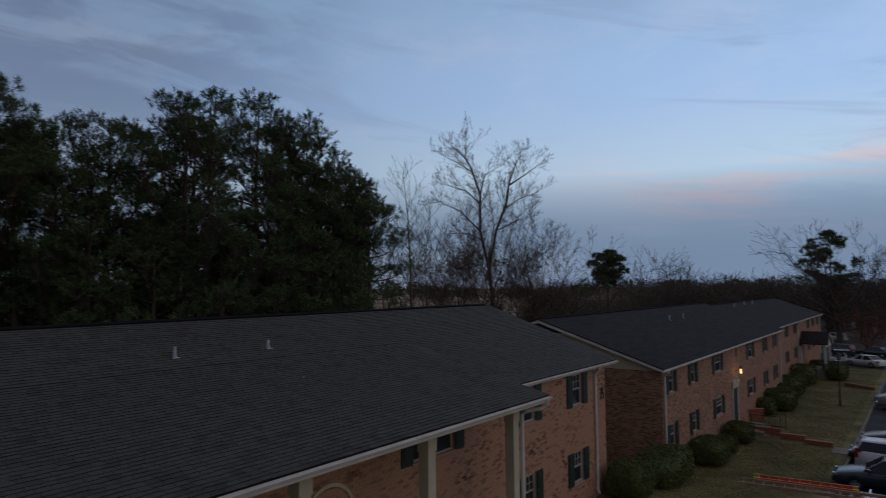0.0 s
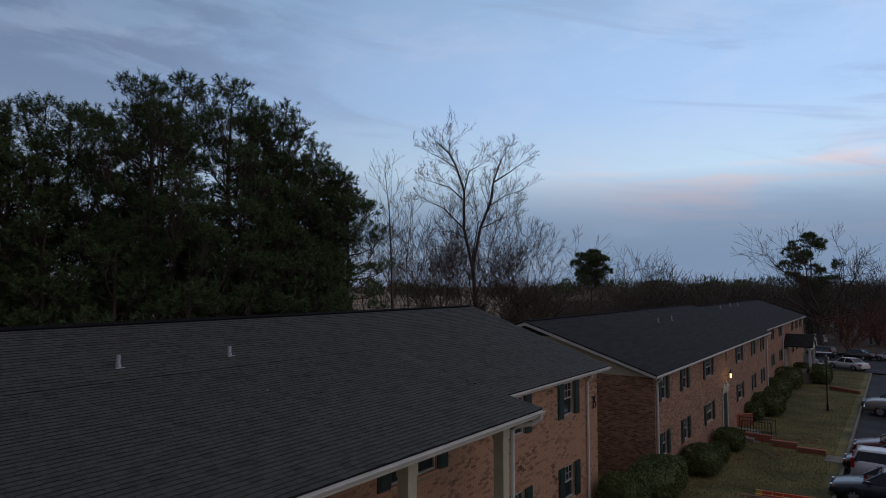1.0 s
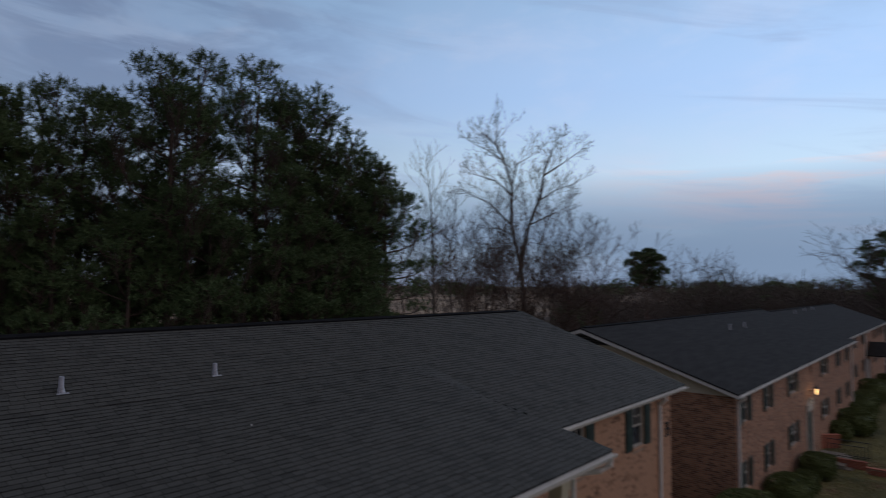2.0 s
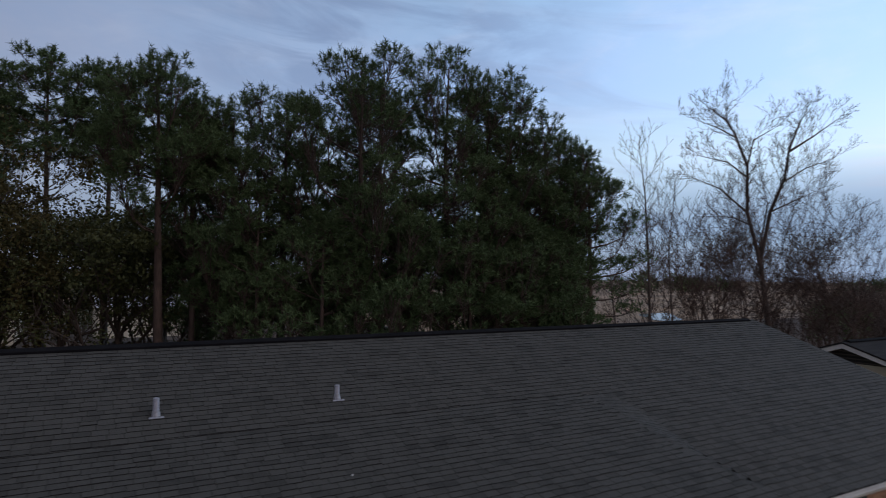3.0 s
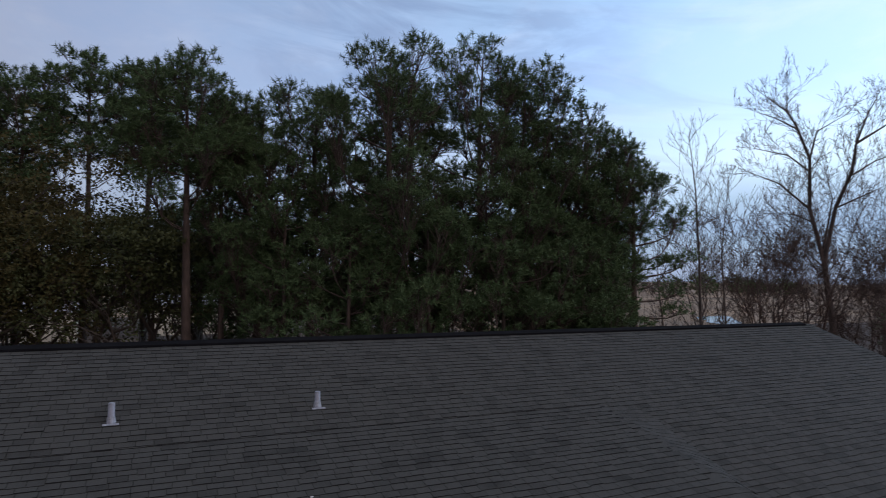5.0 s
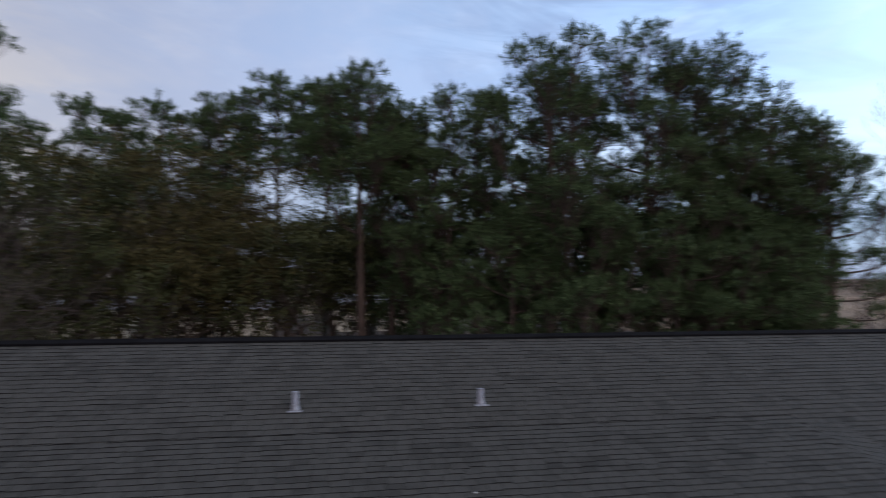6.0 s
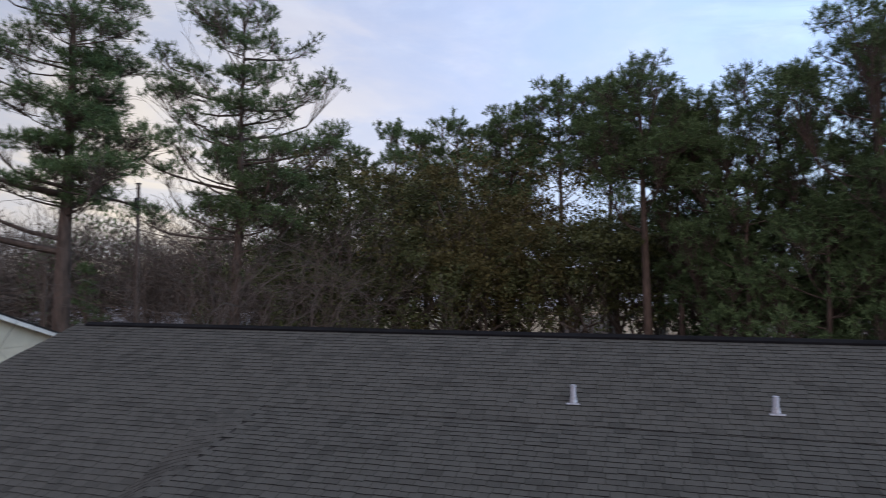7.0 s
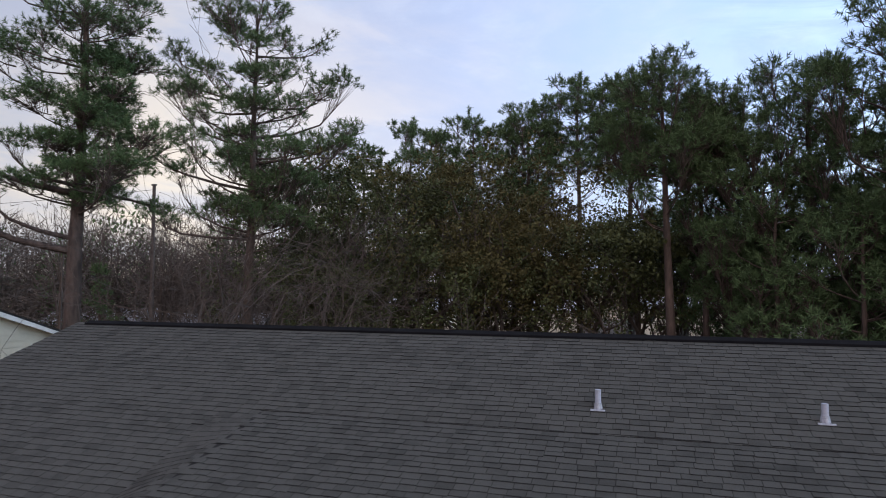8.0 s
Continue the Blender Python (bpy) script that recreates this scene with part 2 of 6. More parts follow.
def part(name, bm, mat, parent=None, label="", kind="", smooth=False):
    """Links a bmesh, or a mesh, as one object under a thing or a part; its points are in the thing's own frame."""
    if isinstance(bm, bmesh.types.BMesh):
        me = bpy.data.meshes.new(name)
        bm.normal_update()
        bm.to_mesh(me)
        bm.free()
    else:
        me = bm
    if smooth:
        me.polygons.foreach_set("use_smooth", np.ones(len(me.polygons), bool))
    if not me.materials:
        me.materials.append(mat)
    ob = new(name, me)
    ob.parent = parent
    return tagged(ob, label, kind=kind)


def box(bm, x0, x1, y0, y1, z0, z1, bevel=0.0):
    b = bmesh.new() if bevel else bm
    vs = [b.verts.new(c) for c in ((x0, y0, z0), (x1, y0, z0), (x1, y1, z0), (x0, y1, z0), (x0, y0, z1), (x1, y0, z1), (x1, y1, z1), (x0, y1, z1))]
    for f in ((3, 2, 1, 0), (4, 5, 6, 7), (0, 1, 5, 4), (1, 2, 6, 5), (2, 3, 7, 6), (3, 0, 4, 7)):
        b.faces.new([vs[i] for i in f])
    if bevel:
        bmesh.ops.bevel(b, geom=b.edges[:], offset=bevel, segments=2, affect="EDGES", profile=0.7)
        merge(bm, b)
    return bm


def merge(bm, other):
    me = bpy.data.meshes.new("piece")
    other.to_mesh(me)
    other.free()
    bm.from_mesh(me)
    bpy.data.meshes.remove(me)
    return bm


def boxes(*specs, bevel=0.0):
    bm = bmesh.new()
    for s in specs:
        box(bm, *s, bevel=bevel)
    return bm


def prism(bm, outline, axis, a, b):
    """A closed outline of 2D points drawn out along an axis from a to b ('x': points are y, z; 'y': x, z; 'z': x, y)."""
    put = {"x": lambda s, p: (s, p[0], p[1]), "y": lambda s, p: (p[0], s, p[1]), "z": lambda s, p: (p[0], p[1], s)}[axis]
    lo, hi = [bm.verts.new(put(a, p)) for p in outline], [bm.verts.new(put(b, p)) for p in outline]
    n = len(outline)
    fs = [bm.faces.new(lo[::-1]), bm.faces.new(hi)] + [bm.faces.new((lo[i], lo[(i + 1) % n], hi[(i + 1) % n], hi[i])) for i in range(n)]
    bmesh.ops.recalc_face_normals(bm, faces=fs)
    return bm


def tube(bm, points, radii, sides=8):
    rings = []
    for i, p in enumerate(points):
        d = (Vector(points[min(i + 1, len(points) - 1)]) - Vector(points[max(i - 1, 0)])).normalized()
        u = d.orthogonal().normalized()
        v = d.cross(u)
        r = float(radii[i] if isinstance(radii, (list, tuple)) else radii)
        rings.append([bm.verts.new(Vector(p) + r * (math.cos(a) * u + math.sin(a) * v)) for a in [2 * math.pi * k / sides for k in range(sides)]])
    for a, b in zip(rings, rings[1:]):
        # line the rings up so that the tube does not twist
        s = min(range(sides), key=lambda k: (b[k].co - a[0].co).length)
        for k in range(sides):
            bm.faces.new((a[k], a[(k + 1) % sides], b[(k + 1 + s) % sides], b[(k + s) % sides]))
    bm.faces.new(rings[0][::-1])
    bm.faces.new(rings[-1])
    return bm


def mesh_of(name, verts, faces, mat=None):
    """A mesh from arrays: verts (n, 3), faces (m, 3 or 4)."""
    verts, faces = np.asarray(verts, np.float32), np.asarray(faces, np.int32)
    me = bpy.data.meshes.new(name)
    me.vertices.add(len(verts))
    me.vertices.foreach_set("co", verts.ravel())
    k = faces.shape[1]
    me.loops.add(faces.size)
    me.loops.foreach_set("vertex_index", faces.ravel())
    me.polygons.add(len(faces))
    me.polygons.foreach_set("loop_start", np.arange(0, faces.size, k, dtype=np.int32))
    me.polygons.foreach_set("loop_total", np.full(len(faces), k, np.int32))
    me.update(calc_edges=True)
    me.polygons.foreach_set("use_smooth", np.zeros(len(faces), bool))
    if mat:
        me.materials.append(mat)
    return me

# ---- ground, parking, kerb ----
def lie(x, y):
    """Height of the ground: level at the near building, stepping down to the east, a kerb's step to the parking."""
    z = float(np.interp(x, [-60, -24, -12, 16, 26, 60, 100, 200, 700], [1.6, 1.2, 0.3, 0.0, -1.1, -1.8, -2.6, -3.4, -3.8]))
    far = float(np.interp(y, [20, 60, 140], [0, 0.5, 1]))
    return z * (1 - far) - 2.6 * far


KERB_Y = -1.0


def build_ground():
    xs = np.unique(np.concatenate([np.linspace(-60, 120, 91), [-3000, -1500, -800, -400, -200, -120, 140, 170, 200, 300, 450, 700, 1200, 2000, 3000]]))
    ys = np.unique(np.concatenate([np.linspace(-14, 30, 45), [KERB_Y - 0.12, KERB_Y], [-3000, -800, -200, -60, -30, 40, 55, 80, 110, 140, 180, 220, 260, 330, 420, 500, 700, 1000, 1500, 3000]]))
    verts = [(x, y, lie(x, y) - (0.16 if -16 < y < KERB_Y - 0.1 and x > 8 else 0)) for y in ys for x in xs]
    nx, faces, mats = len(xs), [], []
    for j in range(len(ys) - 1):
        for i in range(nx - 1):
            faces.append((j * nx + i, j * nx + i + 1, (j + 1) * nx + i + 1, (j + 1) * nx + i))
            cx, cy = (xs[i] + xs[i + 1]) / 2, (ys[j] + ys[j + 1]) / 2
            mats.append(0 if -60 < cx < 115 and -14 < cy < 22 else (1 if cy > (95 if cx > 60 else 180) else 2))
    me = mesh_of("ground", verts, faces)
    for m in (GRASS, FIELD, LITTER):
        me.materials.append(m)
    me.polygons.foreach_set("material_index", np.array(mats, np.int32))
    me.polygons.foreach_set("use_smooth", np.ones(len(mats), bool))
    tagged(new("ground", me), "winter lawn and leaf litter running out to dry fields", "ground", kind="structure")


LITTER = material("leaf_litter", (0.075, 0.052, 0.035), 0.95, vary=0.4, scale=0.2, bump=0.6, bump_scale=8, dist=0.05)
build_ground()


def pond(x, y, rx, ry, turn):
    """A still farm pond with an uneven shore, in the dry field."""
    rim = []
    for i in range(40):
        a = 2 * math.pi * i / 40
        k = 0.8 + 0.5 * noise.noise(Vector((math.cos(a) * 1.4, math.sin(a) * 1.4, 3.7)))
        u, v = rx * k * math.cos(a), ry * k * math.sin(a)
        q = radians(turn)
        rim.append((x + u * math.cos(q) - v * math.sin(q), y + u * math.sin(q) + v * math.cos(q)))
    z = lie(x, y) + 0.12
    V = [(p, q, z) for p, q in rim] + [(p, q, z - 0.8) for p, q in rim]
    bm = bmesh.new()
    vs = [bm.verts.new(c) for c in V]
    bm.faces.new(vs[:40])
    for i in range(40):
        j = (i + 1) % 40
        bm.faces.new((vs[i], vs[i + 40], vs[j + 40], vs[j]))
    me = bpy.data.meshes.new("water")
    bm.to_mesh(me)
    bm.free()
    me.materials.append(WATER)
    tagged(new("water", me), "still pond in the dry field, pale with the sky", "water", kind="structure")


WATER = material("still_water", (0.03, 0.035, 0.035), 0.06, vary=0.2, scale=0.1, bump=0.04, bump_scale=2)
pond(146.0, 127.0, 24.0, 7.0, 40)


def sheet(name, x0, x1, y0, y1, mat, up, label, step=2.0):
    """A paved sheet that follows the ground."""
    xs = np.linspace(x0, x1, max(2, int((x1 - x0) / step) + 1))
    ys = np.linspace(y0, y1, max(2, int((y1 - y0) / step) + 1))
    verts = [(x, y, lie(x, y) + up) for y in ys for x in xs] + [(x, y, lie(x, y) + up - 0.1) for y in ys for x in xs]
    n, m, faces = len(xs), len(xs) * len(ys), []
    for j in range(len(ys) - 1):
        for i in range(n - 1):
            a, b, c, d = j * n + i, j * n + i + 1, (j + 1) * n + i + 1, (j + 1) * n + i
            faces += [(a, b, c, d), (m + d, m + c, m + b, m + a)]
    ring = [i for i in range(n)] + [j * n + n - 1 for j in range(1, len(ys))] + [(len(ys) - 1) * n + i for i in range(n - 2, -1, -1)] + [j * n for j in range(len(ys) - 2, 0, -1)]
    for a, b in zip(ring, ring[1:] + ring[:1]):
        faces.append((b, a, m + a, m + b))
    return tagged(new(name, mesh_of(name, verts, faces, mat)), label, "road", kind="structure")


sheet("road", 8.5, 84, -13.8, KERB_Y - 0.13, ASPHALT, -0.145, "worn dark asphalt parking lot beside the lawn")
sheet("road_crossing", 84.3, 108, -13.8, 5.4, ASPHALT, 0.02, "grey asphalt drive past the end of the lawn")
sheet("road_branch", 88.5, 108, 5.4, 34, ASPHALT, 0.02, "grey asphalt drive running on behind the far wing")


def build_kerb():
    kerb = thing("kerb", (8.5, KERB_Y, lie(8.5, 0)), "weathered concrete kerb along the parking lot", "kerb", kind="structure")
    x = 8.5
    n = 0
    while x < 83:
        bm = bmesh.new()
        a, b = lie(x, 0) - lie(8.5, 0), lie(x + 2.98, 0) - lie(8.5, 0)
        box(bm, x - 8.5, x + 2.98 - 8.5, -0.125, 0.02, -0.2, 0.045, bevel=0.012)
        for v in bm.verts:
            v.co.z += a + (b - a) * (v.co.x + 8.5 - x) / 3
        part("kerb_stone", bm, CONCRETE, kerb)
        x, n = x + 3, n + 1
    return kerb


build_kerb()

# ---- the apartment buildings ----
def wall_cells(bm, x0, x1, z0, z1, y0, y1, openings):
    """A wall along x with openings (x0, x1, z0, z1) right through it."""
    xs = sorted({x0, x1, *[o[0] for o in openings], *[o[1] for o in openings]})
    for a, b in zip(xs, xs[1:]):
        cuts = sorted((o[2], o[3]) for o in openings if o[0] <= a and o[1] >= b)
        z = z0
        for lo, hi in cuts:
            if lo > z:
                box(bm, a, b, y0, y1, z, lo)
            z = hi
        if z1 > z:
            box(bm, a, b, y0, y1, z, z1)
    bmesh.ops.remove_doubles(bm, verts=bm.verts[:], dist=1e-5)
    return bm


def window(parent, xc, z0, y, w=0.82, h=1.13, shutters=True, blinds=0.5, grid=(3, 2)):
    """A sash window at the wall's face y: frame, two sashes with bars above, pane, sill, blind and a pair of shutters."""
    x0, x1 = xc - w / 2, xc + w / 2
    bm = boxes((x0, x0 + 0.05, y + 0.03, y + 0.14, z0, z0 + h), (x1 - 0.05, x1, y + 0.03, y + 0.14, z0, z0 + h),
               (x0 + 0.05, x1 - 0.05, y + 0.03, y + 0.14, z0 + h - 0.05, z0 + h), (x0 + 0.05, x1 - 0.05, y + 0.03, y + 0.14, z0, z0 + 0.05),
               (x0 + 0.05, x1 - 0.05, y + 0.05, y + 0.12, z0 + h * 0.49, z0 + h * 0.49 + 0.045))
    win = part("window", bm, WINDOW_TRIM, parent)
    part("pane", boxes((x0 + 0.05, x1 - 0.05, y + 0.085, y + 0.095, z0 + 0.05, z0 + h - 0.05)), GLASS, win)
    bars = bmesh.new()
    top0, top1 = z0 + h * 0.49 + 0.045, z0 + h - 0.05
    for i in range(1, grid[0]):
        x = x0 + 0.05 + (w - 0.1) * i / grid[0]
        box(bars, x - 0.011, x + 0.011, y + 0.062, y + 0.084, top0, top1)
    for j in range(1, grid[1]):
        z = top0 + (top1 - top0) * j / grid[1]
        box(bars, x0 + 0.05, x1 - 0.05, y + 0.06, y + 0.0615, z - 0.011, z + 0.011)
    part("glazing_bars", bars, WINDOW_TRIM, win)
    part("sill", boxes((x0 - 0.05, x1 + 0.05, y - 0.05, y + 0.03, z0 - 0.07, z0 - 0.003), bevel=0.008), CONCRETE if not shutters else BRICK, win)
    if shutters:
        for s in (-1, 1):
            a = x0 - 0.46 if s < 0 else x1 + 0.02
            b = a + 0.44
            sh = boxes((a, b, y - 0.045, y - 0.012, z0 - 0.03, z0 + h + 0.02), bevel=0.006)
            for k in (0.08, 0.54):
                box(sh, a + 0.07, b - 0.07, y - 0.058, y - 0.046, z0 + h * k, z0 + h * (k + 0.38), bevel=0.005)
            part("shutter", sh, SHUTTER, win)
    return win


def gutter(parent, x0, x1, y, z, name="gutter"):
    """A white K-style gutter on its fascia along x; y, z: the roof's edge."""
    bm = bmesh.new()
    prism(bm, [(y - 0.004, z - 0.045), (y - 0.012, z - 0.045), (y - 0.012, z - 0.118), (y - 0.062, z - 0.118), (y - 0.095, z - 0.062), (y - 0.095, z - 0.048), (y - 0.108, z - 0.048), (y - 0.108, z - 0.068), (y - 0.070, z - 0.13), (y - 0.004, z - 0.13)], "x", x0, x1)
    return part(name, bm, TRIM, parent)


def downspout(parent, x, y, z0, z1, reach=0.35):
    bm = bmesh.new()
    tube(bm, [(x, y - reach, z1), (x, y - reach, z1 - 0.12), (x, y - 0.06, z1 - 0.30), (x, y - 0.06, z1 - 0.45), (x, y - 0.06, z0 + 0.2), (x, y - 0.12, z0 + 0.06)], 0.055, 6)
    for z in (z0 + 1.2, z0 + 3.4):
        box(bm, x - 0.06, x + 0.06, y - 0.02, y - 0.005, z, z + 0.04)
    return part("downspout", bm, TRIM, parent)


def roof_slab(parent, x0, x1, ya, za, yb, zb, thick, mat, name="roof"):
    bm = bmesh.new()
    prism(bm, [(ya, za), (yb, zb), (yb, zb - thick), (ya, za - thick)], "x", x0, x1)
    return part(name, bm, mat, parent)


def gable_block(th, x0, x1, eave, ridge, half, front_windows, doors=(), inset=0.40, end=0.35, mat_front=None, side_mat=None):
    """A long two-storey block with a gable roof; x along the front, eave edge at y 0, ridge at y half."""
    wall_top = eave - 0.02
    holes = [(xc - w / 2, xc + w / 2, z, z + h) for xc, z, w, h in front_windows] + list(doors)
    a, b, back = x0 + end, x1 - end, 2 * half - inset
    part("wall", wall_cells(bmesh.new(), a, b, -0.6, wall_top, inset, inset + 0.25, holes), mat_front or BRICK_FRONT, th)
    part("wall", boxes((a, b, back - 0.25, back, -0.6, wall_top)), BRICK_FRONT, th)
    for xa, xb in ((a, a + 0.25), (b - 0.25, b)):
        part("wall", boxes((xa, xb, inset + 0.251, back - 0.251, -0.6, wall_top - 0.15)), side_mat or BRICK_SIDE, th)
    slope = (ridge - eave) / half
    for s in (0, 1):
        ya, yb = (0, half) if s == 0 else (2 * half, half)
        roof_slab(th, x0, x1, ya, eave, yb, ridge, 0.06, SHINGLE_FAR)
    for xa, xb in ((x0 + 0.02, x0 + 0.06), (x1 - 0.06, x1 - 0.02)):
        for s in (0, 1):
            ya, yb = (0.0, half) if s == 0 else (2 * half, half)
            bm = bmesh.new()
            prism(bm, [(ya, eave - 0.065), (yb, ridge - 0.065), (yb, ridge - 0.22), (ya, eave - 0.19)], "x", xa, xb)
            part("rake_board", bm, TRIM, th)
    # gable ends of lap siding
    for xg, out in ((a + 0.02, -1), (b - 0.02, 1)):
        z = wall_top - 0.15
        gable = part("gable", prism(bmesh.new(), [(0.35, z), (half, ridge - 0.075), (2 * half - 0.35, z)], "x", xg, xg + 0.02 * -out), SIDING, th)
        n = 0
        while z < ridge - 0.3:
            w = half - (z + 0.2 - eave + 0.10) / slope - 0.05
            if w < 0.1:
                break
            bm = bmesh.new()
            x_lo, x_hi = sorted((xg + out * 0.001, xg + out * 0.026))
            prism(bm, [(half - w - 0.45, z), (half + w + 0.45, z), (half + w + 0.02, z + 0.195), (half - w - 0.02, z + 0.195)], "x", x_lo, x_hi)
            for v in bm.verts:
                if v.co.z > z + 0.1:
                    v.co.x -= out * 0.016 if abs(v.co.x - xg) > 0.01 else 0
            part("siding_board", bm, SIDING, gable)
            z, n = z + 0.2, n + 1
    part("soffit", boxes((a, b, 0.03, inset - 0.002, eave - 0.14, eave - 0.125)), TRIM, th)
    part("fascia", boxes((x0 + 0.07, x1 - 0.07, 0.0, 0.025, eave - 0.17, eave - 0.066)), TRIM, th)
    part("ridge_cap", prism(bmesh.new(), [(half - 0.125, ridge - 0.125 * slope + 0.010), (half - 0.125, ridge - 0.125 * slope + 0.048), (half, ridge + 0.054), (half + 0.125, ridge - 0.125 * slope + 0.048), (half + 0.125, ridge - 0.125 * slope + 0.010), (half, ridge + 0.008)], "x", x0 + 0.3, x1 - 0.3), RIDGE_CAP, th, "black ridge vent")


def shingles(x0, x1, ya, za, yb, zb, seed, course=0.128, tab=0.205, above=0.004):
    """Three-tab shingles on a slope that rises along y: each tab a thin wedge, its butt 6 mm proud. Returns arrays."""
    rnd = np.random.RandomState(seed)
    run = math.hypot(yb - ya, zb - za)
    dy, dz = (yb - ya) / run, (zb - za) / run
    n = int(run / course)
    V, F = [], []
    for c in range(n + 1):
        s0, s1 = c * course - 0.01, min((c + 1) * course + 0.004, run)
        steps = tab * rnd.choice([0.85, 1.0, 1.15], int((x1 - x0) / tab * 1.2) + 6, p=[0.15, 0.7, 0.15])
        xs = x0 - tab * (1 + (0.5 if c % 2 else 0.0) + rnd.normal(0, 0.06)) + np.concatenate([[0], np.cumsum(steps)])
        a = np.clip(xs[:-1] + 0.003, x0, x1)
        b = np.clip(xs[1:] - 0.004, x0, x1)
        ok = b - a > 0.03
        a, b = a[ok], b[ok]
        lift = 0.008 + rnd.rand(len(a)) * 0.006
        sag = rnd.normal(0, 0.007, len(a))
        lo, m = s0 + sag, len(a)

        def at(x, s, up):
            s, up = np.broadcast_to(s, x.shape), np.broadcast_to(up, x.shape)
            return np.stack([x, ya + s * dy - up * dz, za + s * dz + up * dy + above], 1)
        quad = np.stack([at(a, lo, lift), at(b, lo, lift), at(b, s1, 0.001), at(a, s1, 0.001), at(a, lo, 0), at(b, lo, 0)], 1)
        V.append(quad)
    V = np.concatenate(V)
    return V


def shingle_mesh(name, V, mat):
    k = len(V)
    quads = (np.arange(k)[:, None, None] * 6 + np.array([(0, 1, 2, 3), (4, 5, 1, 0)])[None]).reshape(-1, 4)
    me = mesh_of(name, V.reshape(-1, 3), quads, mat)
    me.materials.append(SHINGLE_EDGE_SHADE)
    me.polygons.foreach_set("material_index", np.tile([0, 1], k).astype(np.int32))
    return me


# near building: B1 holds its own frame, x from its west end, y from the eave
B1 = thing("apartment_building", (-10.65, 5.53, 0), "two-storey red brick apartment building with dark shingle roof and cream portico", "building")
B1_LEN, B1_EAVE, B1_RIDGE, B1_HALF = 28.0, 5.08, 7.25, 6.25
b1_windows = [(xc, z, 0.80, 1.12) for xc in (24.69, 21.10, 3.8) for z in (0.94, 3.72)] + [(xc, z, 1.7, 1.12) for xc in (16.18, 8.65) for z in (0.94, 3.72)]
gable_block(B1, 0, B1_LEN, B1_EAVE, B1_RIDGE, B1_HALF, b1_windows, mat_front=MORTAR, inset=0.20, end=0.77)
for xc, z, w, h in b1_windows:
    window(B1, xc, z, 0.20, w, h, grid=(3, 2) if w < 1 else (6, 2))
gutter(B1, 18.9, B1_LEN, 0, B1_EAVE)
gutter(B1, 0, 6.15, 0, B1_EAVE)
downspout(B1, 26.22, 0.20, 0.1, B1_EAVE - 0.10, reach=0.24)

# portico: a lower shed roof that starts halfway up the main slope, on four square columns
PX0, PX1, PY0, PZ0, PY1, PZ1 = 6.25, 18.82, -1.77, 5.11, 3.36, 6.255
ROLL = 0.22
PZE = PZ0 + (PZ1 - PZ0) / (PY1 - PY0) * -PY0
roof_slab(B1, PX0, PX1, PY0, PZ0, 0.0, PZE, 0.06, SHINGLE_FAR, "portico_roof")
roof_slab(B1, PX0 + ROLL, PX1 - ROLL, 0.001, PZE, PY1 + 0.1, PZ1 + 0.03, 0.06, SHINGLE_FAR, "portico_roof")
for x in (PX0, PX1 - 0.04):
    part("rake_board", prism(bmesh.new(), [(PY0, PZ0 - 0.065), (0.0, PZE - 0.065), (0.0, PZE - 0.2), (PY0, PZ0 - 0.18)], "x", x + 0.01, x + 0.03), TRIM, B1)
part("fascia", boxes((PX0 + 0.04, PX1 - 0.04, PY0, PY0 + 0.025, PZ0 - 0.19, PZ0 - 0.066)), TRIM, B1)
part("soffit", boxes((PX0 + 0.05, PX1 - 0.05, PY0 + 0.026, 0.198, PZ0 - 0.21, PZ0 - 0.192)), CREAM, B1)
gutter(B1, PX0, PX1, PY0, PZ0)
for xc in (7.05, 10.65, 14.24, 17.86):
    col = boxes((xc - 0.135, xc + 0.135, -1.28, -1.01, 0.12, 4.45), bevel=0.008)
    box(col, xc - 0.155, xc + 0.155, -1.30, -0.99, 4.451, PZ0 - 0.211, bevel=0.008)
    box(col, xc - 0.17, xc + 0.17, -1.315, -0.975, 0.0, 0.119, bevel=0.01)
    part("column", col, CREAM, B1)
part("downspout", tube(bmesh.new(), [(18.62, -1.83, PZ0 - 0.10), (18.62, -1.82, 4.88), (18.50, -1.66, 4.76), (18.30, -1.36, 4.70), (18.23, -1.25, 4.60), (18.23, -1.25, 0.25), (18.30, -1.40, 0.06)], 0.055, 8), TRIM, B1)
part("porch_floor", boxes((PX0 + 0.3, PX1 - 0.3, -1.7, 0.198, -0.1, 0.0)), CONCRETE, B1)
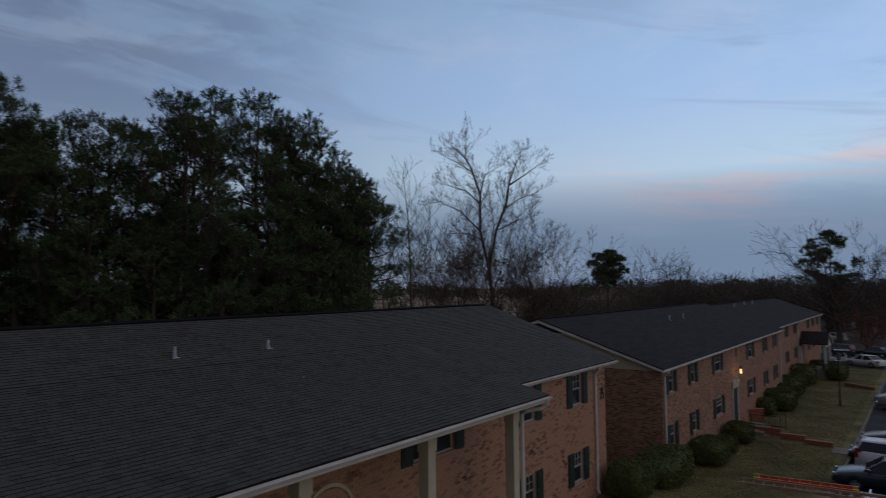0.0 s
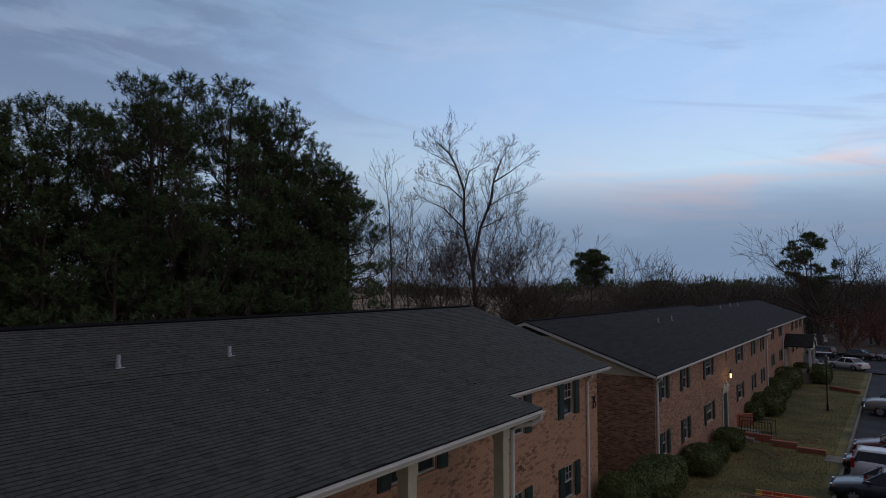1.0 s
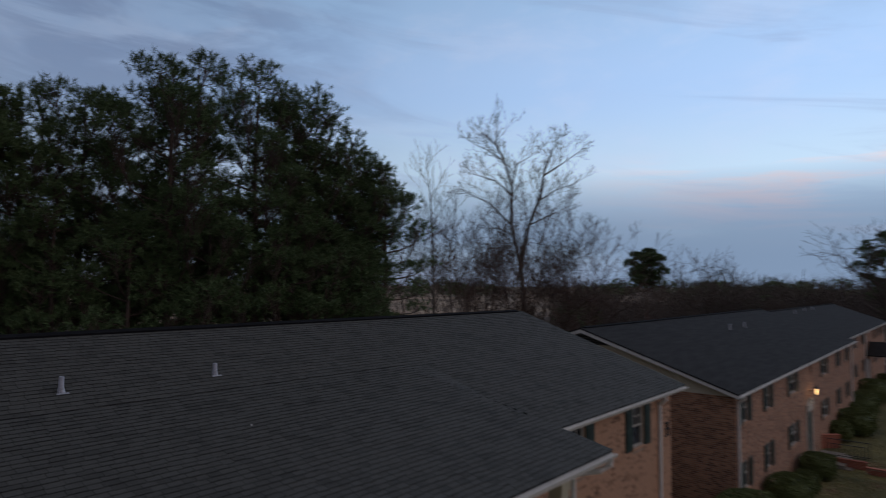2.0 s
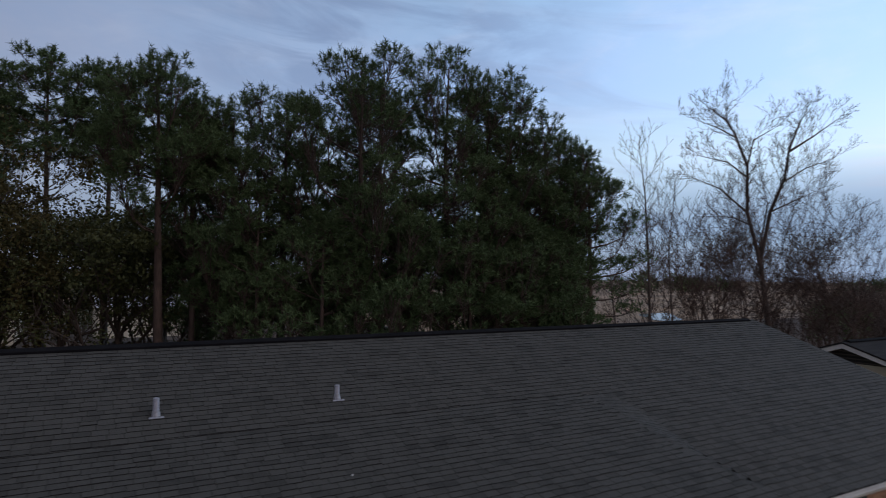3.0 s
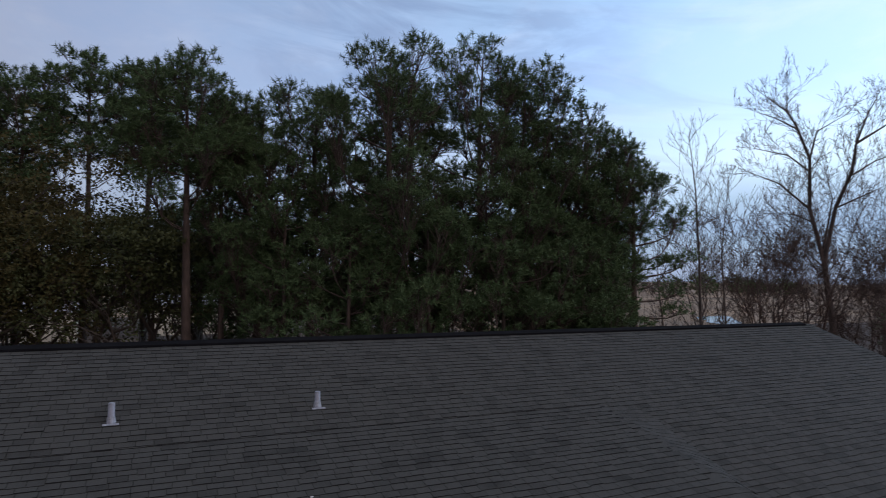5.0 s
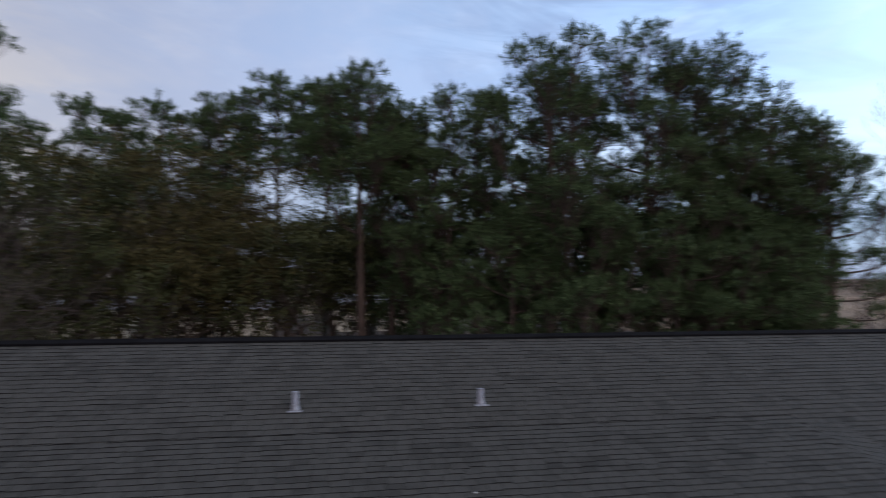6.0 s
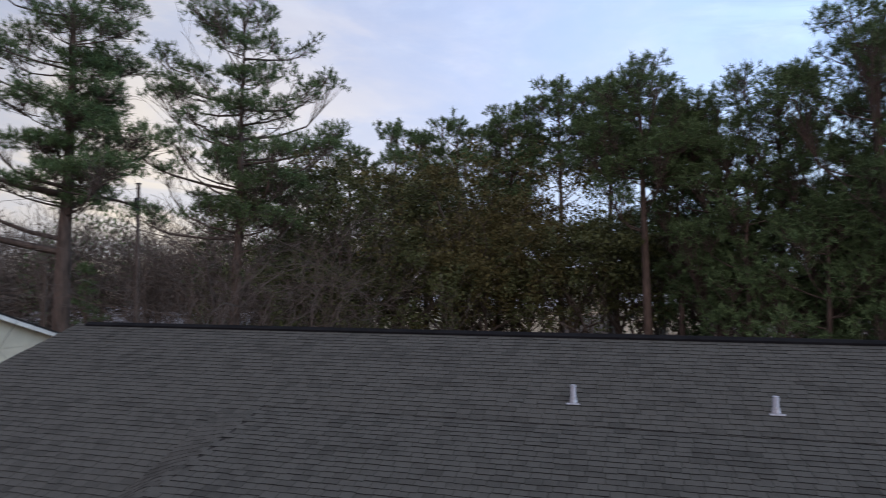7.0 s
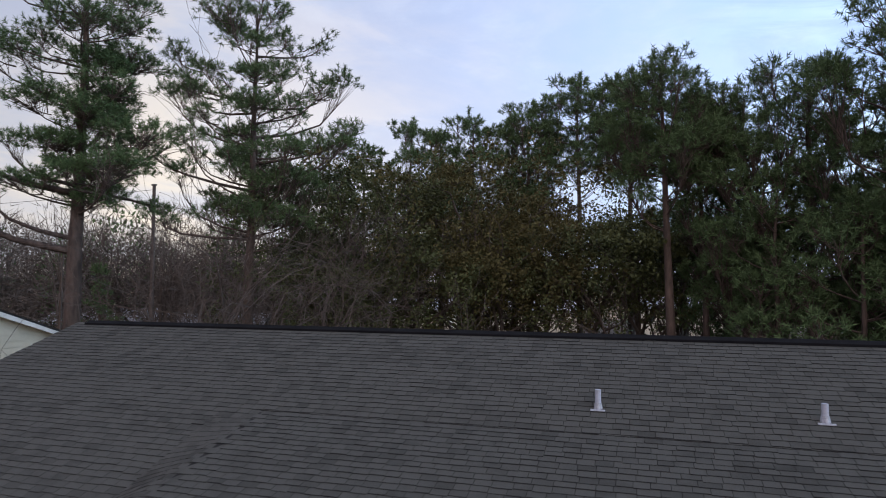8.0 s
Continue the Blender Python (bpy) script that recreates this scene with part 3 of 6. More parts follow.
# shingled shoulders: the portico's sides roll over and run down to the main slope, laid in courses
def shoulder(x, s, fall=0.50):
    def main_z(y):
        return B1_EAVE + (B1_RIDGE - B1_EAVE) / B1_HALF * y

    def port_z(y):
        return PZ0 + (PZ1 - PZ0) / (PY1 - PY0) * (y - PY0)

    def height(w, y):
        gap = max(port_z(y) - main_z(y), 0.0)
        k = min(max(y / 1.6, 0.0), 1.0)
        roll = min(0.035, 0.3 * gap) * k * k * (3 - 2 * k)
        if w <= 0:
            return port_z(y) - roll * (max(w + ROLL, 0.0) / ROLL) ** 2
        return (port_z(y) - roll) * (1 - w / fall) + main_z(y) * w / fall
    rnd = np.random.RandomState(9)
    V, c, y = [], 0, -0.0387
    ws = np.concatenate([[-ROLL - 0.12], np.arange(-ROLL + 0.05, 0.0, 0.175), np.arange(0.0, fall + 0.01, 0.15)])
    while y < PY1 - 0.06:
        y1 = min(y + 0.129, PY1)
        for w0, w1 in zip(ws, ws[1:]):
            w0, w1 = (w0 + 0.08 * (c % 2)) if w0 > -ROLL else w0, min(w1 + 0.08 * (c % 2), fall) - 0.008
            lift = 0.004 + 0.002 * rnd.rand()

            def at(w, yy, up):
                return (x + s * w, yy - up * 0.25, height(w, yy) + up + 0.005)
            quad = [at(w0, y - 0.012, lift), at(w1, y - 0.012, lift), at(w1, y1, 0.001), at(w0, y1, 0.001), at(w0, y - 0.012, 0.0), at(w1, y - 0.012, 0.0)]
            V.append(quad if s > 0 else [quad[i] for i in (1, 0, 3, 2, 5, 4)])
        y, c = y + 0.12493, c + 1
    return np.array(V)


for x, s in ((PX0, -1), (PX1, 1)):
    part("roof_shoulder", shingle_mesh("roof_shoulder", shoulder(x, s), SHINGLE), None, B1, kind="stuff")
# arched surround over the entrance, under the portico
for r0, r1, mat, name, dy in ((0.70, 0.78, CREAM, "arch_trim", 0.05), (0.52, 0.66, BRICK, "arch_ring", 0.03)):
    arc = bmesh.new()
    pts = [math.pi * k / 16 for k in range(17)]
    prism(arc, [(12.53 + r1 * math.cos(q), 3.15 + r1 * math.sin(q)) for q in pts] + [(12.53 + r0 * math.cos(q), 3.15 + r0 * math.sin(q)) for q in reversed(pts)], "y", 0.20 - dy, 0.195)
    part(name, arc, mat, B1)

# second building, lower and further east, in line with the first
B2 = thing("apartment_building", (22.25, 5.20, -1.05), "long two-storey brick apartment building with dark shingle roof and white gutters", "building")
B2_A = 32.0
SLAT = material("weathered_louvre", (0.09, 0.085, 0.075), 0.8, scale=3)
b2_windows = [(xc, z, w, 1.08) for xc, w in ((1.76, 0.80), (5.46, 0.80), (10.6, 1.60), (19.6, 1.60), (24.9, 0.80), (29.0, 0.80)) for z in (1.30, 3.88)]
gable_block(B2, 0, B2_A, 5.20, 7.40, 6.60, b2_windows, doors=[(14.12, 15.2, 0.2, 2.30)], inset=0.25, end=0.42)
B2B = thing("apartment_building", (54.2, 5.85, -1.00), "far brick wing, set back, with a gabled entrance porch", "building")
b2b_windows = [(xc, z, 0.85, 1.08) for xc in (7.7, 12.8, 22.3, 26.4, 30.2) for z in (1.40, 3.90)]
gable_block(B2B, 0.0, 32.8, 5.20, 7.16, 5.47, b2b_windows, inset=0.33, end=0.4)
for xc, z, w, h in b2_windows:
    window(B2, xc, z, 0.25, w, h, grid=(3, 2) if w < 1 else (6, 2))
for xc, z, w, h in b2b_windows:
    window(B2B, xc, z, 0.33, w, h)
gutter(B2, 0, B2_A, 0, 5.20)
gutter(B2B, 0.1, 32.8, 0, 5.20)
downspout(B2, 0.62, 0.25, 0.1, 5.10, reach=0.28)
downspout(B2, 31.0, 0.25, 0.1, 5.10, reach=0.28)
downspout(B2B, 32.2, 0.33, 0.1, 5.10)
downspout(B2B, 14.2, 0.33, 0.1, 5.10)

# triangular louvre at the top of the second building's western gable
louvre = part("gable_vent", prism(bmesh.new(), [(6.60 - 1.6, 6.66), (6.60 + 1.6, 6.66), (6.60, 7.20)], "x", 0.400, 0.412), IRON, B2, "dark triangular louvre in the gable")
for k in range(4):
    w = 1.5 - 0.36 * k
    part("slat", boxes((0.386, 0.399, 6.60 - w, 6.60 + w, 6.68 + 0.12 * k, 6.72 + 0.12 * k)), SLAT, louvre)

# third building, to the west: only its eastern gable shows
B3 = thing("apartment_building", (-47.0, 7.0, 1.0), "neighbouring apartment building with a cream lap-sided gable", "building")
gable_block(B3, 0, 30.0, 4.85, 7.05, 5.9, [], side_mat=SIDING)

# ---- trees ----
def unit(v):
    return v / np.maximum(np.linalg.norm(v, axis=-1, keepdims=True), 1e-9)


def tubes(segments, sides=4):
    """Arrays of tapered tubes for many straight pieces (p, q, radius at p, radius at q)."""
    S = np.asarray(segments, float)
    p, q, r0, r1 = S[:, 0:3], S[:, 3:6], S[:, 6], S[:, 7]
    d = unit(q - p)
    ref = np.where(np.abs(d[:, 2:3]) > 0.9, np.array([[1.0, 0, 0]]), np.array([[0, 0, 1.0]]))
    u = unit(np.cross(d, ref))
    v = np.cross(d, u)
    V = []
    for k in range(sides):
        a = 2 * math.pi * k / sides
        o = math.cos(a) * u + math.sin(a) * v
        V += [p + o * r0[:, None], q + o * r1[:, None]]
    V = np.stack(V, 1)
    F = np.array([(2 * k, (2 * k + 2) % (2 * sides), (2 * k + 3) % (2 * sides), 2 * k + 1) for k in range(sides)])
    return V.reshape(-1, 3), (np.arange(len(S))[:, None, None] * 2 * sides + F[None]).reshape(-1, 4)


def tufts(rnd, centres, axes, count, length, width, spread=0.9):
    """Needle tufts: narrow triangles that burst from each centre round its axis."""
    n = len(centres)
    d = unit(axes[:, None] + spread * rnd.normal(0, 1, (n, count, 3)))
    L = length * (0.65 + 0.6 * rnd.rand(n, count, 1))
    side = unit(np.cross(d, rnd.normal(0, 1, (n, count, 3)))) * width / 2
    c = centres[:, None] + d * 0.01
    V = np.stack([c - side, c + side, c + d * L], 2)
    return V.reshape(-1, 3), np.arange(n * count * 3).reshape(-1, 3)


ROUND = ((0, 0.65), (0.2, 0.9), (0.45, 1.0), (0.75, 1.0), (0.9, 0.88), (1, 0.62))
SPIRE = ((0, 0.6), (0.2, 0.95), (0.5, 1.0), (0.8, 0.85), (1, 0.4))
UMBRELLA = ((0, 0.6), (0.3, 0.9), (0.6, 1.0), (0.85, 0.85), (1, 0.45))


def pine(at, height, crown, radius, seed, lobes=34, shoots=60, shape=ROUND, lobe=(0.85, 1.4), flat=0.8, sweep=0.9, lean=(0, 0), trunk_r=0.22,
         tuft=0.23, needles=6, needle_width=0.032, big=(), spires=0, sides=1, big_r=0.02,
         label="tall pine with a dark green needle crown", group="pine trees behind the building"):
    """A pine: trunk, upswept limbs, and at the end of each a rounded pad of bottle-brush shoots.
    crown: height of the lowest pads; shape: reach of the pads by height share; flat: height of a pad to its width;
    sweep: how steeply the limbs rise; big: heavy limbs by hand (height on the trunk, turn in degrees, reach, rise, pad radius)."""
    rnd = np.random.RandomState(seed)
    th = thing("pine_tree", at, label, "tree", group)
    sx, sy = [q[0] for q in shape], [q[1] for q in shape]
    bends = np.concatenate([[[0, 0]], rnd.normal(0, 0.10, (8, 2)).cumsum(0) * 0.6])
    zs = np.linspace(0, height, 9)

    def axis(z):
        k = z / height
        return np.array([np.interp(z, zs, bends[:, 0]) + lean[0] * k, np.interp(z, zs, bends[:, 1]) + lean[1] * k, z])
    tz = np.linspace(0, height - 0.7, 16)
    stem = tube(bmesh.new(), [tuple(axis(z)) for z in tz], [max(trunk_r * (1 - (z / height) ** 1.4) + 0.02, 0.02) for z in tz], 10)
    seg, C, A, pads = [], [], [], []
    for i in range(lobes):
        k = (i + 0.5) / lobes
        r = (lobe[0] + (lobe[1] - lobe[0]) * rnd.rand()) * (1.0 - 0.25 * k)
        reach = max(0.0, radius * float(np.interp(k, sx, sy)) * (0.72 + 0.35 * rnd.rand() if sides < 2 else 0.30 + 0.80 * rnd.rand()) - r * 0.55) * (0.45 if i % 4 == 3 else 1.0)
        az = i * 2.4 + rnd.normal(0, 0.4)
        z = crown + (height - crown - r * flat) * k + rnd.normal(0, 0.25)
        z = min(z, height - r * flat - 0.1)
        c = axis(z) + np.array([math.cos(az), math.sin(az), 0]) * reach
        start = max(z - sweep * (0.3 + 1.2 * rnd.rand()) * reach - 0.3, crown * 0.72, 0.4)
        foot = axis(start)
        pads.append((c, r, foot, 0.018 + 0.012 * reach))
        across = np.array([-math.sin(az), math.cos(az), 0])
        for j in range(sides if reach > 1.3 else 0):
            # smaller pads on side branches of the limb
            f = 0.35 + 0.4 * rnd.rand()
            root = foot + (c - foot) * f
            pads.append((root + across * (0.6 + 0.7 * rnd.rand()) * (1 if (i + j) % 2 else -1) * (0.5 + 0.2 * reach) + (c - foot) * 0.2 + np.array([0, 0, 0.2 + 0.5 * rnd.rand()]), r * (0.5 + 0.25 * rnd.rand()), root, 0.014 + 0.006 * reach))
    top_r = lobe[0] * 0.85
    pads.append((axis(height - top_r * flat - 0.25), top_r, axis(height - 1.8), 0.03))
    for z, turn, reach, rise, r in big:
        q = radians(turn)
        pads.append((axis(z) + np.array([math.cos(q) * reach, math.sin(q) * reach, rise]), r, axis(z), big_r + 0.7 * big_r * reach))
        # a second pad half-way along, beside the limb
        if reach > 3.5:
            pads.append((axis(z) + np.array([math.cos(q + 0.3) * reach * 0.6, math.sin(q + 0.3) * reach * 0.6, rise * 0.55 + 0.6]), r * 0.8, axis(z + rise * 0.15), big_r + 0.4 * big_r * reach))
    for c, r, p0, r0 in pads:
        bow = np.array([(c[0] - p0[0]) * 0.22, (c[1] - p0[1]) * 0.22, -0.16 * (c[2] - p0[2])]) + rnd.normal(0, 0.10, 3)
        pts = [p0 + (c - p0) * t + bow * math.sin(math.pi * t) for t in (0, 0.25, 0.5, 0.75, 1.0)]
        for j in range(4):
            seg.append((*pts[j], *pts[j + 1], r0 * (1 - j * 0.21), r0 * (1 - (j + 1) * 0.21)))
        n = max(8, int(shoots * (r / 1.0) ** 2 * (0.8 + 0.4 * rnd.rand())))
        d = unit(rnd.normal(0, 1, (n, 3)))
        d[:, 2] = np.where(d[:, 2] < -0.30, -d[:, 2], d[:, 2])
        at_shoot = c + d * np.array([r, r, r * flat]) * (0.35 + 0.65 * rnd.rand(n, 1) ** 0.6) + rnd.normal(0, 0.06, (n, 3))
        way = unit(d * 0.85 + np.array([0, 0, 0.38]) + rnd.normal(0, 0.22, (n, 3)))
        for q, w in zip(at_shoot[::2], way[::2]):
            fork = pts[3] + (pts[4] - pts[3]) * rnd.rand() if rnd.rand() < 0.5 else pts[2] + (pts[3] - pts[2]) * rnd.rand()
            seg.append((*fork, *q, 0.014, 0.006))
        for step in (0.0, 0.08, 0.16):
            C.append(at_shoot + way * (step - 0.06))
            A.append(way)
    for i in range(spires):
        # candle-like leaders that stand clear of the crown
        q = axis(height - 0.5) + np.array([rnd.normal(0, 0.35), rnd.normal(0, 0.35), -0.9 * rnd.rand()]) * (1 + i * 0.25)
        e = q + np.array([rnd.normal(0, 0.08), rnd.normal(0, 0.08), 0.8])
        seg.append((*q, *e, 0.02, 0.008))
        for t in np.linspace(0.3, 1.0, 7):
            C.append((q + (e - q) * t)[None] + rnd.normal(0, 0.03, (2, 3)))
            A.append(np.tile([0.0, 0, 0.8], (2, 1)))
    V, F = tubes(seg, 4)
    wood_me = mesh_of("limbs", V, F)
    stem.from_mesh(wood_me)
    bpy.data.meshes.remove(wood_me)
    part("trunk", stem, PINE_BARK, th, smooth=True)
    V, F = tufts(rnd, np.concatenate(C), np.concatenate(A), needles, tuft, needle_width, 0.95)
    part("crown", mesh_of("crown", V, F, PINE_NEEDLE), None, th)
    return th


def branch_out(rnd, p, d, length, radius, depth, seg, tips, up=0.25, spread=0.65, split=(2, 3), shrink=0.72, bend=0.18, thin=0.007):
    """Grows one limb and its children; seg takes the pieces, tips the ends of the finest twigs."""
    n = 3 if depth > 1 else 2
    q, r = np.array(p, float), radius
    ends = []
    for i in range(n):
        d = unit(d + rnd.normal(0, bend, 3) + np.array([0, 0, up * 0.35]))
        e = q + d * length / n
        r2 = max(r * (1 - 0.42 / n), thin)
        seg.append((*q, *e, r, r2))
        q, r = e, r2
        ends.append((q, d, r))
    if depth == 0:
        tips.append((q, d))
        return
    for k in range(rnd.randint(split[0], split[1] + 1)):
        b, bd, br = ends[-1] if k < 2 else ends[rnd.randint(len(ends))]
        side = unit(np.cross(bd, rnd.normal(0, 1, 3)))
        branch_out(rnd, b, unit(bd + side * spread * (0.5 + 0.8 * rnd.rand()) + np.array([0, 0, up])), length * shrink * (0.75 + 0.5 * rnd.rand()), br * 0.72, depth - 1, seg, tips, up, spread, split, shrink, bend, thin)
    for b, bd, br in ends[:-1]:
        if rnd.rand() < 0.7:
            side = unit(np.cross(bd, rnd.normal(0, 1, 3)))
            branch_out(rnd, b, unit(bd * 0.6 + side * spread + np.array([0, 0, up])), length * shrink * 0.7, br * 0.45, max(depth - 2, 0), seg, tips, up, spread, split, shrink, bend, thin)


def trunk_and_twigs(th, seg, mat):
    S = np.array(seg)
    thick = S[:, 6] > 0.035
    if thick.any():
        V, F = tubes(S[thick], 6)
        part("trunk", mesh_of("trunk", V, F, mat), None, th, smooth=True)
    V, F = tubes(S[~thick], 3)
    part("twig_crown", mesh_of("twig_crown", V, F, mat), None, th, kind="stuff")


def bare_tree(at, stems, seed, label, depth=4, mat=None, leaves=None, leaf_size=0.1, per_tip=6, name="bare_tree", group="bare trees", ceiling=0, core=None, clear=0, **grow):
    """A leafless or leafy tree. stems: (start, way, length, radius) of its main limbs."""
    rnd = np.random.RandomState(seed)
    th = thing(name, at, label, "tree", group)
    seg, tips = [], []
    for start, way, length, radius in stems:
        if clear:
            # a bare foot of the stem, before its first fork
            foot = np.array(start, float) + unit(np.array(way, float) + np.array([0, 0, 0.5])) * length * clear
            seg.append((*start, *foot, radius, radius * 0.8))
            start, radius = foot, radius * 0.8
        branch_out(rnd, start, unit(np.array(way, float)), length, radius, depth, seg, tips, **grow)
    if core:
        seg.append((0, 0, 0, 0, 0, core[0], core[1], core[2]))
    if ceiling:
        for i, q in enumerate(seg):
            hi = max(q[2], q[5])
            if hi > ceiling * 0.85:
                squash = lambda z: z if z < ceiling * 0.85 else ceiling * 0.85 + (z - ceiling * 0.85) * 0.35
                seg[i] = (*q[:2], squash(q[2]), *q[3:5], squash(q[5]), *q[6:])
        tips = [(np.array([t[0][0], t[0][1], t[0][2] if t[0][2] < ceiling * 0.85 else ceiling * 0.85 + (t[0][2] - ceiling * 0.85) * 0.35]), t[1]) for t in tips]
    trunk_and_twigs(th, [q for q in seg if q[6] > 0.009] if leaves else seg, mat or BARK)
    if leaves:
        c = np.array([t[0] for t in tips])
        d = np.array([t[1] for t in tips])
        n = len(c)
        cc = (c[:, None] + rnd.normal(0, leaf_size * 1.9, (n, per_tip, 3))).reshape(-1, 3)
        u = unit(rnd.normal(0, 1, cc.shape))
        v = unit(np.cross(u, rnd.normal(0, 1, cc.shape)))
        s = leaf_size * (0.6 + 0.8 * rnd.rand(len(cc), 1))
        V = np.stack([cc - u * s, cc + v * s * 0.5, cc + u * s, cc - v * s * 0.5], 1).reshape(-1, 3)
        F = np.arange(len(cc) * 4).reshape(-1, 4)
        part("crown", mesh_of("crown", V, F, leaves), None, th, kind="stuff")
    return th


def planted(x, y):
    return (x, y, lie(x, y))


# the tall pines close behind the roof: x, y, top, crown base, radius, seed, spires
for x, y, top, base, r, seed, tips in [
        (10.2, 26.0, 18.5, 6.5, 3.3, 11, 0), (14.7, 26.0, 19.4, 6.5, 3.3, 12, 1), (17.2, 26.3, 19.0, 6.5, 2.9, 13, 1), (18.9, 26.0, 17.9, 6.0, 2.5, 14, 0),
        (7.6, 28.6, 17.3, 6.5, 3.2, 18, 2), (5.3, 29.4, 16.4, 6.5, 2.6, 17, 2), (12.4, 28.6, 17.8, 6.5, 3.0, 24, 0), (20.7, 25.9, 16.5, 5.5, 2.6, 28, 0)]:
    z = lie(x, y)
    pine((x, y, z), top - z, base - z, r + 0.35, seed, lobes=50, spires=tips)
# the outermost ones: a round top, and open tiers that droop to the east
pine(planted(22.5, 25.9), 15.8 - lie(22, 26), 9.4, 2.3, 29, lobes=26, spires=1)
pine(planted(23.3, 25.3), 15.0 - lie(23, 25), 11.4, 2.0, 15, lobes=14, sweep=0.5, lobe=(0.6, 1.0),
     big=((11.0, -20, 2.3, 1.5, 0.9), (10.2, 5, 2.9, 1.7, 0.85), (9.4, -15, 2.9, 0.9, 0.8), (8.8, 0, 2.2, 1.2, 0.8), (8.2, 0, 2.7, 0.3, 0.8), (7.4, -20, 2.3, 0.3, 0.75), (9.8, 15, 2.8, 0.4, 0.7)), label="pine with open tiers of drooping limbs")
# clear-stemmed pine with a ragged spire
pine(planted(2.5, 28.6), 18.0 - lie(2.5, 28.6), 11.8, 2.7, 16, lobes=27, shape=SPIRE, spires=6, label="pine with a long clear trunk and ragged top")
pine(planted(3.9, 29.4), 16.6 - lie(3.9, 29), 12.4, 2.2, 36, lobes=20, spires=4, trunk_r=0.15, label="slim pine with a long clear trunk")
# a second row, further off
for x, y, top, base, r, seed in [(-2.2, 40.0, 20.5, 14.6, 2.8, 19), (0.7, 40.2, 20.3, 14.4, 2.4, 20), (-5.2, 40.0, 19.3, 12.5, 2.7, 30), (-13.0, 39.0, 18.3, 9.0, 3.2, 21), (-9.0, 40.0, 18.5, 9.0, 3.3, 22),
                                 (-6.6, 41.6, 18.7, 9.0, 3.0, 23), (-11.0, 40.0, 17.7, 9.0, 3.0, 25), (3.6, 38.0, 12.4, 8.6, 2.4, 26), (-16.4, 39.0, 17.2, 7.0, 3.0, 27), (-18.4, 37.0, 16.6, 7.0, 2.6, 37)]:
    z = lie(x, y)
    pine((x, y, z), top + 0.4 - z, base - z, r, seed, lobes=26, shoots=42, needles=6, needle_width=0.044, tuft=0.27, spires=2, label="pine of the second row, behind the near ones")
# young pines that close the stand below
for i, (x, y, top, r) in enumerate([(8.4, 25.2, 11.0, 2.5), (11.6, 24.6, 11.8, 2.7), (15.0, 24.2, 11.4, 2.7), (18.0, 24.4, 11.8, 2.5), (20.4, 24.2, 10.0, 2.3), (21.4, 24.8, 8.0, 1.9),
                                    (6.0, 27.0, 12.6, 2.4), (16.4, 28.4, 13.0, 2.6), (10.0, 28.0, 12.4, 2.6), (13.4, 27.0, 13.0, 2.4), (5.2, 32.0, 11.0, 2.3), (19.4, 27.4, 12.4, 2.4)]):
    z = lie(x, y)
    pine((x, y, z), top - z, 2.0, r, 40 + i, lobes=32, shoots=34, trunk_r=0.13, needles=6, needle_width=0.042, sides=0, label="young pine filling the stand under the tall ones", group="young pines")
# two great pines to the west, dark against the afterglow
pine(planted(-22.9, 22.7), 22.6, 10.6, 4.9, 31, lobes=54, shoots=46, sides=2, trunk_r=0.37, shape=((0, 0.7), (0.25, 1.0), (0.6, 1.0), (0.85, 0.8), (1, 0.45)), flat=0.5, sweep=0.25, big_r=0.035, lobe=(0.9, 1.6), lean=(0.4, 0.3),
     big=((8.4, 216, 5.6, 3.8, 1.2), (11.2, 40, 3.0, -0.7, 0.8), (11.0, 232, 4.8, 2.4, 1.2), (12.3, 46, 3.6, 1.2, 1.1)),
     label="great old pine with a thick trunk and heavy spreading limbs")
pine(planted(-17.4, 27.8), 22.4 - lie(-17.4, 27.8), 10.2, 5.0, 32, lobes=58, shoots=48, sides=2, trunk_r=0.28, shape=((0, 0.7), (0.25, 0.9), (0.5, 1.0), (0.8, 1.0), (1, 0.65)), flat=0.6, sweep=0.5, lobe=(0.9, 1.4),
     big=((12.2, 222, 4.6, 1.4, 0.9), (13.6, 30, 4.4, 1.6, 1.0), (9.8, 228, 4.2, 0.8, 1.0)), label="tall pine with layered dark limbs")
# a dark cedar behind the great pine
pine(planted(-31.0, 32.3), 9.4 - lie(-31, 32), 1.2, 1.5, 33, lobes=40, shoots=40, trunk_r=0.12, lobe=(0.4, 0.6), shape=((0, 1.0), (0.5, 0.8), (1, 0.15)), label="dark cedar in front of the western wood", group="cedars")

# broadleaf evergreens and russet oaks in the middle of the stand
def leafy(x, y, top, spread, seed, leaves, label, stems=4, per_tip=17, size=0.086, depth=4, first=0.30):
    rnd = np.random.RandomState(seed)
    z = lie(x, y)
    h = top - z
    made = [((0, 0, 0.0), (0.05, 0, 1), h * first, 0.16)]
    for i in range(stems + 4):
        a, k = i * 2.4 + rnd.rand(), first * 0.75 + (0.72 - first) * i / (stems + 3)
        made.append(((0, 0, h * k), (math.cos(a) * spread, math.sin(a) * spread, h * 0.22), 0.30 * h * (1.1 - k * 0.6), 0.09))
    made.append(((0, 0, h * first), (0, 0.03, 1), h * 0.30, 0.11))
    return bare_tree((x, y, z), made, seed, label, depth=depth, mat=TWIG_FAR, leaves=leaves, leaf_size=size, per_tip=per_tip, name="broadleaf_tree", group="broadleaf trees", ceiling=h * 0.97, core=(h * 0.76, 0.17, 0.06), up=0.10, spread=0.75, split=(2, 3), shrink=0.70)


